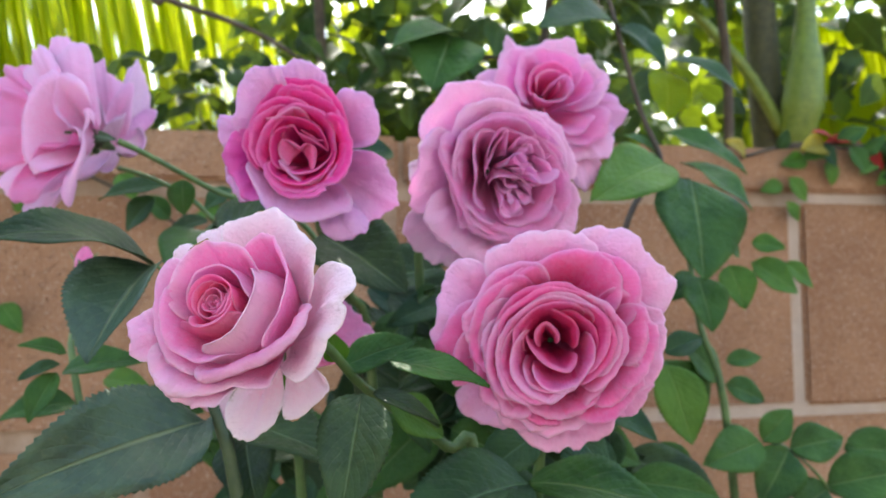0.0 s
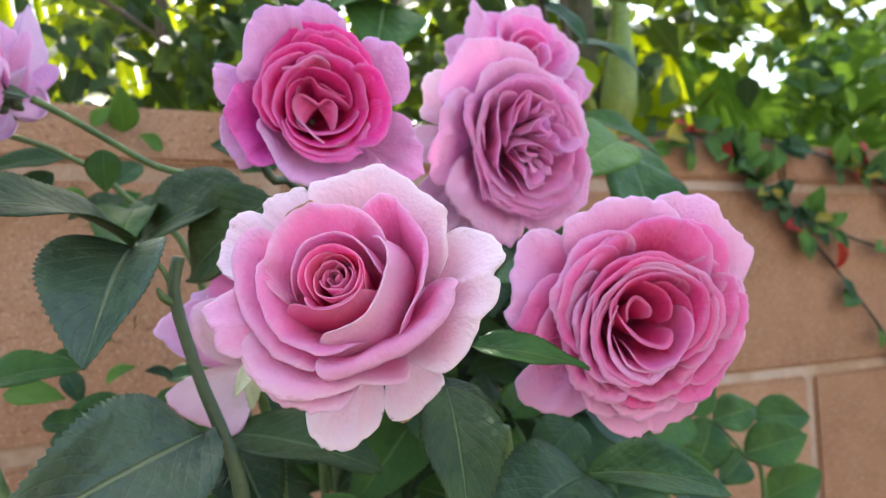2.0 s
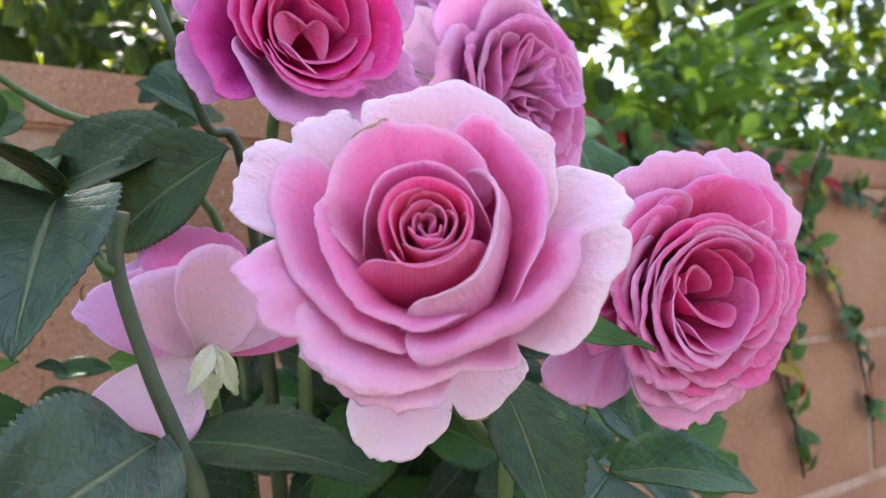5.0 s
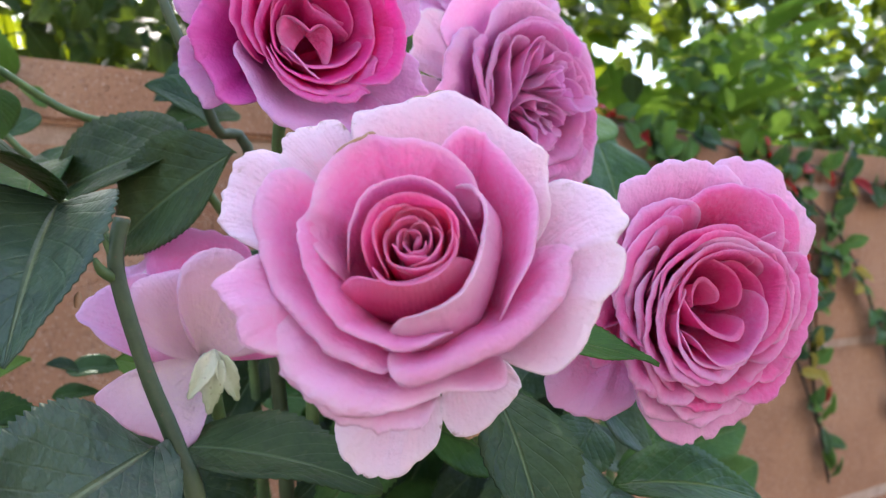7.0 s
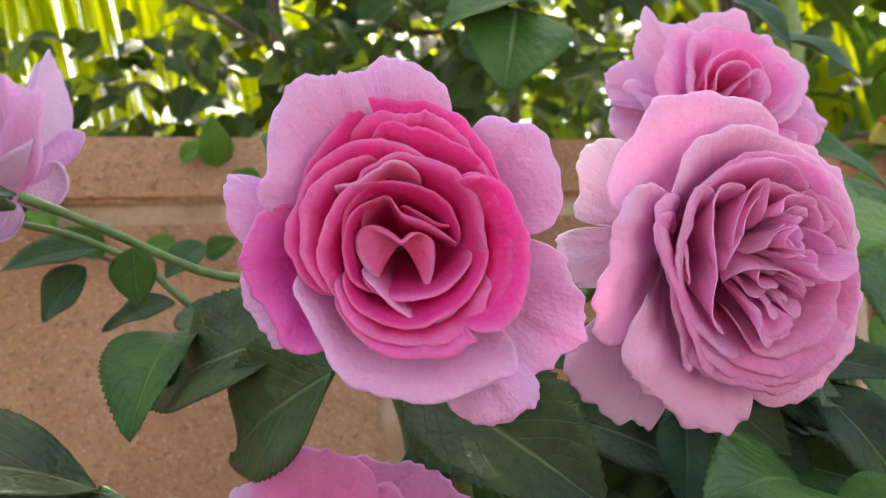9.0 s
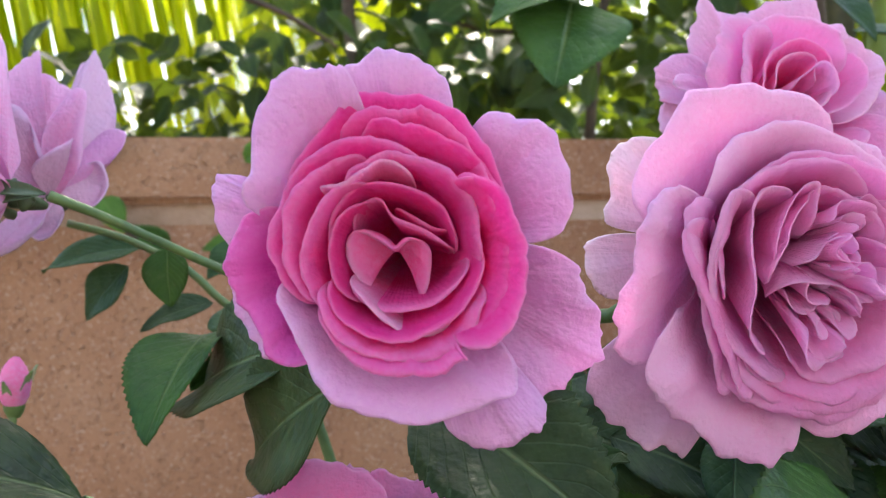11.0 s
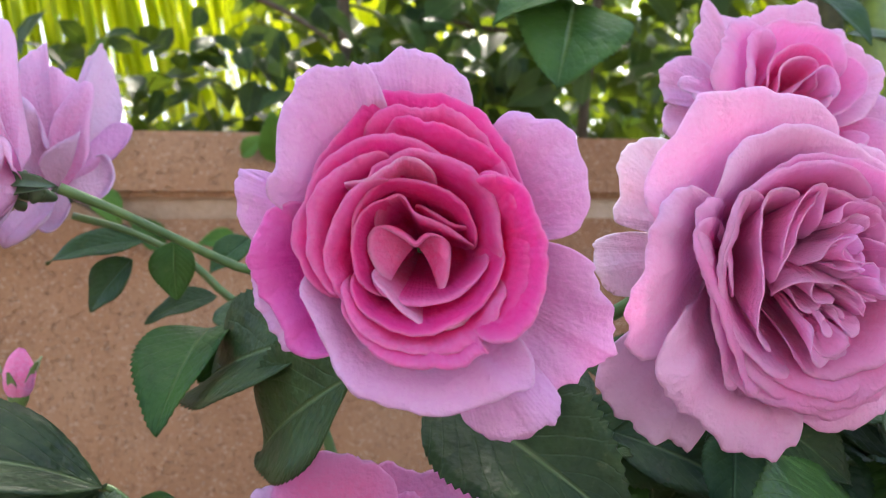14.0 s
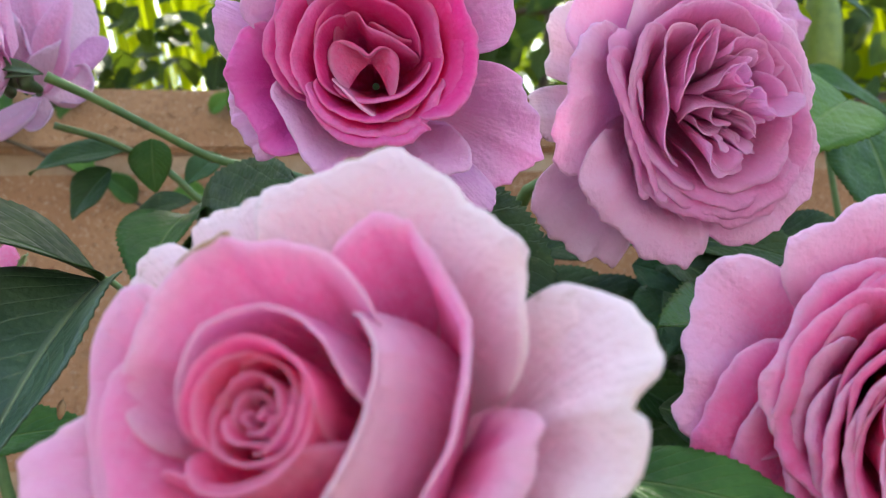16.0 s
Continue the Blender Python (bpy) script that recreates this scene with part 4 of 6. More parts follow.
    R.rim(PETAL_F, (-0.1, -0.05, -0.02), [(37, 0.39), (74, 0.48), (102, 0.57), (120, 0.54), (146, 0.46), (176, 0.47)], heart=(0.21, -0.16), wav=0.05)
    R.rim(PETAL_F, (-0.06, -0.01, -0.05), [(120, 0.4), (107, 0.6), (119, 0.62), (141, 0.53), (162, 0.45)], heart=(0.21, -0.16), wav=0.03)
    R.rim(PETAL_F, (-0.1, -0.08, -0.12), [(-142, 0.48), (-114, 0.51), (-87, 0.5), (-53, 0.46), (-13, 0.42)], heart=(0.21, -0.16), wav=0.08)
    R.rim(PETAL_F, (-0.12, -0.1, -0.1), [(-53, 0.42), (-14, 0.39), (27, 0.35), (71, 0.34)], heart=(0.21, -0.16), wav=0.08)
    # crumpled inner petals, gathered round a few points
    for hub in ((0.36, 0.06), (0.30, -0.22), (0.10, -0.06), (0.12, -0.34), (0.20, 0.16)):
        for rr in (0.07, 0.14, 0.21):
            R.ring(PETAL_F, 2, rr, -0.06 - 0.2 * rr, 70, 400 * rr, 0.2, a=0.05, b=-0.10, k=0.25, wav=0.12, belly=0.7, sp=0.12, rb=0.01, zb=-0.7, off=hub)
    R.base(-1.0)
    return R


# roses that turn their backs or sides to the path: the petals fan out from the end of the stem
def rose_aside():
    R = Rose("mauve pink rose seen from its side on a long stem", (-0.050, 0.465, 1.280), (-0.45, -0.88, 0.10), 0.0385, 41)
    R.zb, R.spread = -0.1, 1.5
    R.rim(PETAL_FO, (-0.3, -0.3, -0.3), [(119, 1.27), (116, 1.67), (123, 1.82), (129, 1.67), (132, 1.31)], wav=0.07)
    R.rim(PETAL_FO, (-0.2, -0.2, -0.15), [(102, 0.41), (102, 1.05), (106, 1.42), (118, 1.5), (127, 1.27)], wav=0.05)
    R.rim(PETAL_F, (-0.1, -0.15, -0.1), [(133, 1.57), (142, 1.83), (149, 1.91), (159, 1.98), (167, 1.71)])
    R.rim(PETAL_FO, (0.0, -0.05, -0.0), [(120, 1.08), (123, 1.52), (130, 1.63), (139, 1.53), (148, 1.3)], wav=0.06)
    R.rim(PETAL_F, (0.0, 0.05, 0.0), [(149, 1.41), (155, 1.58), (173, 1.62), (190, 1.53), (198, 1.3)])
    R.rim(PETAL_FO, (0.0, 0.1, 0.0), [(-163, 1.38), (-148, 1.32), (-136, 1.09), (-118, 0.82), (-116, 0.59)], b=0.1)
    R.rim(PETAL_G, (0.1, 0.12, 0.1), [(-135, 1.06), (-128, 1.3), (-114, 1.12), (-106, 0.77), (-93, 0.43)], b=0.1)
    R.rim(PETAL_FO, (0.25, 0.45, 0.4), [(111, 0.71), (114, 0.85), (131, 0.79), (156, 0.65), (194, 0.59), (225, 0.68), (245, 0.66)], b=0.12, wav=0.04, label='broad lilac petal seen from outside')
    R.rim(PETAL_FO, (0.3, 0.42, 0.3), [(56, 0.47), (98, 0.7), (108, 0.59), (113, 0.13), (-55, 0.21)], b=0.05, lip=0.06)
    R.rim(PETAL_F, (0.3, 0.45, 0.4), [(-40, 0.05), (-142, 0.36), (-136, 0.65), (-130, 1.04), (-119, 1.01), (-105, 0.8)], b=0.12, lip=0.05)
    R.rim(PETAL_FO, (0.2, 0.3, 0.2), [(11, 0.3), (56, 0.33), (-23, 0.17), (-73, 0.51), (-89, 0.89), (-85, 0.81)], b=0.1, lip=0.04)
    R.base(-0.1, r=0.07, sepals=3, sep_len=0.16, green=CANE)
    return R


def rose_faded():
    R = Rose("faded mauve rose seen from its side behind the stem", (-0.050, 0.508, 1.285), (0.05, -0.97, 0.20), 0.0400, 43)
    R.zb, R.spread = -0.1, 1.5
    R.rim(PETAL_G, (-0.3, -0.35, -0.3), [(46, 0.53), (66, 1.05), (77, 1.38), (82, 1.37), (86, 1.12)])
    R.rim(PETAL_BO, (-0.2, -0.2, -0.2), [(42, 0.4), (38, 0.55), (44, 0.76), (51, 0.81), (62, 0.71)])
    R.rim(PETAL_G, (-0.1, -0.1, -0.2), [(-20, 0.14), (-14, 0.34), (15, 0.45), (41, 0.47), (52, 0.34)])
    R.rim(PETAL_FO, (-0.15, -0.1, -0.1), [(79, 0.99), (88, 1.02), (96, 1.11), (102, 0.95), (108, 0.86), (107, 0.63)], wav=0.06)
    R.rim(PETAL_FO, (0.0, 0.05, 0.0), [(27, 0.21), (60, 0.52), (73, 0.93), (82, 0.81), (96, 0.51)], b=0.05)
    R.rim(PETAL_FO, (-0.1, -0.1, -0.05), [(100, 1.05), (96, 1.3), (103, 1.25), (115, 1.06), (128, 0.81)], wav=0.05)
    R.rim(PETAL_G, (0.1, 0.1, 0.1), [(102, 0.4), (104, 0.66), (112, 0.77), (127, 0.72), (148, 0.54), (166, 0.4)], b=0.1)
    R.rim(PETAL_G, (0.1, 0.15, 0.1), [(63, 0.5), (72, 0.37), (91, 0.26), (122, 0.18)], b=0.05, lip=0.05)
    R.rim(PETAL_G, (0.0, 0.0, 0.0), [(-117, 0.22), (-101, 0.37), (-83, 0.35), (-49, 0.2)])
    R.rim(PETAL_G, (0.05, 0.1, 0.05), [(-138, 0.53), (-123, 0.61), (-117, 0.58), (-100, 0.36), (-79, 0.18)], b=0.05)
    R.base(-0.1, r=0.07, sepals=3, sep_len=0.16, green=CANE)
    return R


def rose_drooping():
    R = Rose("faded pale rose seen from below with green sepals", (0.031, 0.405, 1.174), (-0.30, -0.93, 0.20), 0.0385, 47)
    R.zb, R.spread = -0.1, 1.5
    R.rim(PETAL_F, (-0.65, -0.75, -0.7), [(11, 1.32), (24, 1.24), (36, 1.17), (46, 1.1), (54, 1.1), (62, 1.04), (74, 0.97), (86, 0.98)], wav=0.06)
    R.rim(PETAL_F, (-0.75, -0.75, -0.65), [(71, 0.95), (86, 0.99), (91, 1.0), (101, 0.95), (107, 0.93), (109, 1.02), (114, 1.05), (119, 0.95)], wav=0.07)
    R.rim(PETAL_FO, (-0.6, -0.5, -0.45), [(111, 1.01), (121, 0.96), (128, 0.97), (134, 0.89), (139, 0.78)], wav=0.06)
    R.rim(PETAL_CO, (-0.55, -0.45, -0.4), [(70, 0.86), (86, 0.82), (100, 0.85), (113, 0.84), (128, 0.83), (137, 0.79)], wav=0.04, lip=0.05)
    R.rim(PETAL_F, (-0.45, -0.4, -0.35), [(44, 0.84), (57, 0.89), (63, 0.88), (68, 0.78), (84, 0.68), (104, 0.65)], wav=0.05, lip=0.05)
    R.rim(PETAL_E, (-0.3, -0.3, -0.3), [(34, 0.77), (48, 0.78), (64, 0.68), (86, 0.57), (104, 0.48)], wav=0.05)
    R.rim(PETAL_F, (-0.3, -0.3, -0.3), [(54, 0.74), (74, 0.98), (96, 1.04), (111, 0.96), (123, 0.81)], wav=0.05)
    R.rim(PETAL_D, (-0.1, -0.2, -0.15), [(9, 0.62), (23, 0.73), (46, 0.78), (59, 0.76)])
    R.rim(PETAL_FO, (-0.1, -0.1, -0.05), [(116, 0.75), (133, 0.83), (156, 0.92), (163, 0.76), (177, 0.47)], wav=0.05)
    R.rim(PETAL_D, (0.0, 0.1, 0.05), [(-165, 0.72), (-159, 0.77), (-144, 0.7), (-119, 0.63), (-100, 0.64), (-88, 0.4), (-83, 0.26)], b=0.05, wav=0.05)
    R.rim(PETAL_D, (0.1, 0.2, 0.15), [(93, 0.64), (115, 0.65), (131, 0.69), (149, 0.56), (170, 0.37)], b=0.12)
    R.rim(PETAL_D, (0.15, 0.3, 0.2), [(18, 0.45), (66, 0.74), (82, 0.74), (99, 0.64), (113, 0.41), (121, 0.14)], b=0.12, wav=0.04)
    R.base(-0.1, r=0.07, sepals=3, sep_len=0.16, green=CANE)
    return R


rose_spiral()
rose_deep()
rose_large()
rose_mauve()
rose_rear()
rose_aside()
rose_faded()
rose_drooping()

# ---- wall and ground ----
WALL_Y, WALL_TOP, CAP, COURSE, BLOCK_LEN, JOINT = 0.804, 1.357, 0.0515, 0.221, 0.430, 0.011


def box_mesh(name, sx, sy, sz, bevel, mat):
    bm = bmesh.new()
    bmesh.ops.create_cube(bm, size=1.0, matrix=Matrix.Diagonal((sx, sy, sz, 1)))
    bmesh.ops.bevel(bm, geom=bm.edges[:], offset=bevel, segments=2, affect='EDGES')
    me = bpy.data.meshes.new(name)
    bm.to_mesh(me)
    bm.free()
    me.materials.append(mat)
    return me


def build_wall():
    core = mesh_of("wall_north", [(-2.2, WALL_Y + 0.004, 0), (3.2, WALL_Y + 0.004, 0), (3.2, WALL_Y + 0.145, 0), (-2.2, WALL_Y + 0.145, 0),
                                  (-2.2, WALL_Y + 0.004, WALL_TOP - 0.004), (3.2, WALL_Y + 0.004, WALL_TOP - 0.004), (3.2, WALL_Y + 0.145, WALL_TOP - 0.004), (-2.2, WALL_Y + 0.145, WALL_TOP - 0.004)],
                   [(0, 3, 2, 1), (4, 5, 6, 7), (0, 1, 5, 4), (1, 2, 6, 5), (2, 3, 7, 6), (3, 0, 4, 7)], MORTAR, smooth=False)
    wall = tagged(new("wall_north", core), "reddish brown concrete block garden wall with pale mortar", "wall", kind="structure")
    return wall


def build_blocks(wall):
    full = box_mesh("block", BLOCK_LEN - JOINT, 0.149, COURSE - JOINT, 0.004, BLOCK)
    cap = box_mesh("cap_block", 0.60 - JOINT * 0.5, 0.153, CAP - JOINT * 0.5, 0.004, BLOCK)
    g = random.Random(5)
    for k in range(-4, 5):
        ob = part("cap_block", cap, wall)
        ob.location = (0.45 + 0.60 * k, WALL_Y + 0.0745 - 0.002, WALL_TOP - CAP / 2 + JOINT * 0.25)
    for row in range(6):
        z = WALL_TOP - CAP - COURSE * (row + 0.5)
        for k in range(-5, 7):
            ob = part("block", full, wall)
            ob.location = (0.1366 + BLOCK_LEN * (k + 0.5 * (row % 2) + 0.5), WALL_Y + 0.0745 + g.uniform(-0.0012, 0.0012), z)


WALL = build_wall()
ground = tagged(new("ground", mesh_of("ground", [(-300, -300, 0), (300, -300, 0), (300, 300, 0), (-300, 300, 0)], [(0, 1, 2, 3)], SOIL, smooth=False)), "bare brown garden soil", "ground", kind="structure")

# unseen wall behind the camera, added to block frontal sky and bounce sunlight
added_wall = tagged(new("unseen_wall", box_mesh("unseen_wall", 14.0, 0.2, 3.2, 0.01, STUCCO)), "unseen grey stucco wall added to shape the light", "wall", kind="structure")
added_wall.location = (0.0, -2.3, 1.6)

# ---- rose leaves and canes ----
LEAF_RNG = random.Random(77)


def leaf_points(base, tip, width, facing, droop, fold, teeth, curl, rng, nu=9, taper=0.0):
    nv = 2 * teeth + 1
    base, tip = np.array(base, float), np.array(tip, float)
    ahead = tip - base
    L = np.linalg.norm(ahead)
    ahead = ahead / L
    n = np.array(facing, float)
    n = n - ahead * n.dot(ahead)
    n /= np.linalg.norm(n)
    side = np.cross(ahead, n)
    v = np.ones((nu, 1)) * np.linspace(0, 1, nv)[None, :]
    u = np.linspace(-1, 1, nu)[:, None] * np.ones((1, nv))
    shape = np.sin(np.pi * v ** (0.80 + taper)) ** 0.82 * (1 - 0.25 * v) + 0.012
    saw = np.ones((nu, 1)) * (np.arange(nv) % 2)[None, :]
    edge = np.where(np.abs(u) > 0.99, 1 + 0.05 * (saw - 0.5) * np.minimum(1, 12 * v * (1 - v)), 1)
    v = v + np.where(np.abs(u) > 0.99, saw * 0.35 / teeth, 0) * (v < 0.97)
    w = width * L * 0.50 * shape * edge
    s1, s2 = rng.uniform(0, 6.28), rng.uniform(0, 6.28)
    h = 1.5 * fold * np.abs(u) ** 1.15 * w + droop * L * (4 * v * (1 - v)) + curl * L * u * np.abs(u) * (v - 0.3)
    h = h + 0.018 * L * np.sin(7 * v + s1 + u) * np.abs(u) + 0.012 * L * np.sin(13 * v + s2) * u
    P = base + ahead * (v * L)[..., None] + side * (u * w * np.cos(fold * 0.6))[..., None] + n * h[..., None]
    return P, u, v


def leaflet(parent, base, tip, width=0.6, mat=None, facing=(-0.25, -0.72, 0.62), droop=0.06, fold=0.25, teeth=22, curl=0.0, taper=0.0, label="", name="leaflet"):
    P, u, v = leaf_points(base, tip, width, facing, droop, fold, teeth, curl, LEAF_RNG, taper=taper)
    V, F = grid_shell(P, 0.0003)
    uv = np.stack([(u + 1) / 2, v], -1).reshape(-1, 2)
    return part(name, mesh_of("leaflet", V, F, mat or LEAF_MID, np.concatenate([uv, uv])), parent, label)


def cane(parent, pts, radii, mat=CANE, name="cane", label="", sides=10):
    V, F = tube(pts, radii, sides)
    return part(name, mesh_of("cane", V, F, mat), parent, label)


def rose_bush():
    bush = thing("rose_bush", "rose bush with green canes and dark serrated leaves", "rose bush")
    root = (0.10, 0.52, 0.0)
    # pruned cane with a brown cut
    cut = cane(bush, [root, (0.06, 0.44, 0.7), (0.035, 0.395, 1.05), (0.0235, 0.384, 1.132), (0.0177, 0.384, 1.1536), (0.0105, 0.385, 1.1741), (0.0042, 0.386, 1.1985), (0.0057, 0.386, 1.2112)],
               [0.006, 0.0045, 0.0034, 0.0027, 0.0023, 0.0020, 0.0020, 0.0021], label="dark green cane pruned to a brown cut")
    part("cut_face", mesh_of("cut_face", *tube([(0.0057, 0.386, 1.2110), (0.0058, 0.386, 1.2117)], [0.0020, 0.0018], 10, 2), CUT), cut, "pale brown cut end")
    part("bud_eye", mesh_of("bud_eye", *tube([(0.004, 0.386, 1.1965), (0.0005, 0.3845, 1.1985), (-0.0012, 0.384, 1.2015)], [0.0016, 0.0013, 0.0005], 8, 3), STEM), cut)
    # long stem of the rose at the side
    long_stem = cane(bush, [root, (0.10, 0.52, 0.7), (0.085, 0.505, 1.14), (0.0565, 0.49, 1.2366), (0.0096, 0.488, 1.2574), (-0.0071, 0.483, 1.2656), (-0.0250, 0.476, 1.2745), (-0.0380, 0.470, 1.2800)],
                     [0.005, 0.004, 0.0022, 0.0017, 0.0015, 0.0014, 0.0014, 0.0017], STEM, label="long slender green flower stem")
    back = cane(bush, [root, (0.09, 0.53, 0.9), (0.04, 0.535, 1.19), (0.0, 0.535, 1.250), (-0.026, 0.534, 1.269), (-0.0500, 0.532, 1.2770)], [0.005, 0.004, 0.002, 0.0015, 0.0013, 0.0014], STEM)
    deep = cane(bush, [root, (0.095, 0.49, 0.8), (0.085, 0.45, 1.15), (0.0704, 0.43, 1.206), (0.0575, 0.412, 1.233), (0.0540, 0.395, 1.2530)], [0.005, 0.004, 0.0025, 0.0021, 0.0019, 0.0019], STEM)
    old = cane(bush, [root, (0.10, 0.5, 0.9), (0.0714, 0.46, 1.2095), (0.0506, 0.45, 1.2489), (0.037, 0.44, 1.2715), (0.0286, 0.44, 1.2925)], [0.006, 0.0045, 0.0022, 0.0019, 0.0017, 0.0016], CANE)
    front = cane(bush, [root, (0.12, 0.42, 0.9), (0.118, 0.378, 1.125), (0.1047, 0.37, 1.1435), (0.0719, 0.352, 1.1684), (0.0590, 0.337, 1.1825), (0.0490, 0.322, 1.1920)], [0.005, 0.004, 0.0025, 0.0022, 0.0018, 0.0017, 0.0018], STEM)
    big = cane(bush, [root, (0.15, 0.46, 0.8), (0.148, 0.39, 1.12), (0.142, 0.356, 1.170), (0.137, 0.343, 1.184)], [0.005, 0.004, 0.0025, 0.002, 0.002], STEM)
    mauve = cane(bush, [root, (0.16, 0.5, 0.9), (0.112, 0.47, 1.20), (0.118, 0.435, 1.245), (0.132, 0.406, 1.2580)], [0.005, 0.004, 0.0024, 0.002, 0.002], STEM)
    rear = cane(bush, [root, (0.22, 0.53, 0.9), (0.215, 0.53, 1.20), (0.195, 0.495, 1.285), (0.179, 0.465, 1.3035)], [0.005, 0.004, 0.0022, 0.002, 0.002], STEM)
    faded = cane(bush, [root, (0.06, 0.47, 0.9), (0.050, 0.44, 1.12), (0.041, 0.420, 1.150), (0.033, 0.408, 1.172)], [0.005, 0.004, 0.0022, 0.002, 0.002], STEM)
    bud_stem = cane(bush, [root, (0.0, 0.5, 0.9), (-0.06, 0.50, 1.15), (-0.0646, 0.515, 1.19), (-0.0640, 0.52, 1.2150)], [0.005, 0.004, 0.002, 0.0013, 0.0013], STEM)

    for tip in ((-0.0600, 0.460, 1.2815), (-0.0560, 0.462, 1.2765)):
        leaflet(long_stem, (-0.0385, 0.469, 1.2805), tip, 0.22, CANE, (-0.2, -0.9, 0.3), 0.05, 0.3, 6, name="sepal")
    for tip in ((0.0300, 0.398, 1.1590), (0.0240, 0.396, 1.1640), (0.0380, 0.397, 1.1620)):
        leaflet(faded, (0.0320, 0.398, 1.1765), tip, 0.42, SEPAL_PALE, (-0.2, -0.95, 0.1), 0.10, 0.4, 6, label="creamy green sepal pointing down", name="sepal")
    # leaves round the pruned cane
    leaflet(cut, (0.0128, 0.386, 1.1545), (-0.0480, 0.332, 1.1400), 0.52, LEAF_GLOSS, (0.05, -0.90, 0.42), 0.05, 0.22, 30, 0.10, label="large glossy dark leaf")
    leaflet(cut, (-0.0085, 0.386, 1.2145), (-0.0235, 0.352, 1.1797), 0.80, LEAF_GLOSS, (-0.35, -0.85, 0.35), 0.05, 0.45, 26, label="dark leaf with a pale spot")
    part("pale_spot", mesh_of("pale_spot", *tube([(-0.0100, 0.3560, 1.1905), (-0.0098, 0.3560, 1.1915), (-0.0096, 0.3560, 1.1928), (-0.0094, 0.3560, 1.1938)], [0.0002, 0.0007, 0.0008, 0.0002], 8, 4), CUT), cut, "pale egg-shaped spot on a leaf")
    leaflet(cut, (-0.0080, 0.387, 1.2145), (-0.0615, 0.360, 1.2225), 0.52, LEAF_DARK, (-0.05, -0.50, 0.85), 0.13, 0.20, 26, 0.05)
    cane(bush, [(0.0042, 0.386, 1.1975), (0.001, 0.386, 1.207), (-0.0060, 0.386, 1.2145), (-0.0085, 0.387, 1.2148)], [0.0009, 0.0008, 0.0007, 0.0005], STEM, "leaf_stalk", sides=6)
    leaflet(cut, (0.0227, 0.400, 1.1509), (0.0635, 0.362, 1.1401), 0.55, LEAF_DARK, (-0.1, -0.5, 0.85), 0.06, 0.2)
    leaflet(cut, (0.0262, 0.410, 1.1455), (0.0325, 0.380, 1.1213), 0.75, LEAF_DARK, (-0.3, -0.75, 0.6), 0.06, 0.2)
    # leaves round the front stems
    leaflet(front, (0.0668, 0.318, 1.1705), (0.0579, 0.290, 1.1370), 0.56, LEAF_DARK, (-0.05, -0.9, 0.40), 0.05, 0.25, 20, label="broad green leaf")
    leaflet(front, (0.0634, 0.350, 1.1767), (0.0887, 0.345, 1.1856), 0.62, LEAF_MID, (-0.1, -0.75, 0.6), 0.06, 0.2)
    leaflet(front, (0.0614, 0.345, 1.1791), (0.0582, 0.340, 1.1897), 0.85, LEAF_LIGHT, (-0.2, -0.8, 0.5), 0.05, 0.2, 14)
    leaflet(front, (0.0762, 0.320, 1.1806), (0.1060, 0.306, 1.1727), 0.46, LEAF_MID, (-0.05, -0.55, 0.83), 0.05, 0.2, 20, label="toothed leaf lying across a rose")
    leaflet(front, (0.0725, 0.335, 1.1690), (0.0960, 0.338, 1.1560), 0.45, LEAF_DARK, (-0.05, -0.5, 0.85), 0.05, 0.2)
    leaflet(front, (0.0800, 0.350, 1.1640), (0.1000, 0.352, 1.1500), 0.70, LEAF_LIGHT, (-0.1, -0.8, 0.55), 0.05, 0.2)
    leaflet(big, (0.1301, 0.345, 1.1330), (0.0760, 0.318, 1.1240), 0.62, LEAF_BLUE, (0.0, -0.6, 0.8), 0.08, 0.2, 26)
    leaflet(big, (0.1301, 0.345, 1.1335), (0.1780, 0.328, 1.1230), 0.56, LEAF_MID, (0.0, -0.55, 0.83), 0.08, 0.2, 26)
    leaflet(big, (0.1380, 0.360, 1.1480), (0.1120, 0.352, 1.1330), 0.7, LEAF_BLUE, (0.0, -0.7, 0.7), 0.06, 0.2)
    leaflet(big, (0.1480, 0.375, 1.1560), (0.1700, 0.365, 1.1300), 0.7, LEAF_BLUE, (0.0, -0.75, 0.65), 0.06, 0.2)
    # leaves under the deep pink rose
    leaflet(deep, (0.0573, 0.400, 1.2287), (0.0900, 0.372, 1.2030), 0.78, LEAF_DARK, (-0.1, -0.80, 0.58), 0.05, 0.25, 26, label="broad dark leaf under a rose")
    leaflet(deep, (0.0410, 0.405, 1.2325), (0.0180, 0.455, 1.2060), 0.62, LEAF_DARK, (-0.3, -0.85, 0.40), 0.05, 0.22, 26)
    leaflet(deep, (0.0350, 0.425, 1.2395), (-0.0050, 0.500, 1.2165), 0.46, LEAF_DARK, (-0.2, -0.80, 0.55), 0.05, 0.22, 26)
    leaflet(deep, (0.0295, 0.500, 1.2344), (-0.0018, 0.480, 1.2227), 0.55, LEAF_MID, (-0.2, -0.7, 0.7), 0.08, 0.2)
    leaflet(old, (0.0520, 0.460, 1.2540), (0.0280, 0.452, 1.2610), 0.8, LEAF_BLUE, (-0.2, -0.8, 0.5), 0.07, 0.2)
    leaflet(long_stem, (0.0014, 0.490, 1.2384), (-0.0092, 0.450, 1.2126), 0.62, LEAF_MID, (-0.3, -0.75, 0.6), 0.06, 0.3, 24, label="pale green hanging leaf")
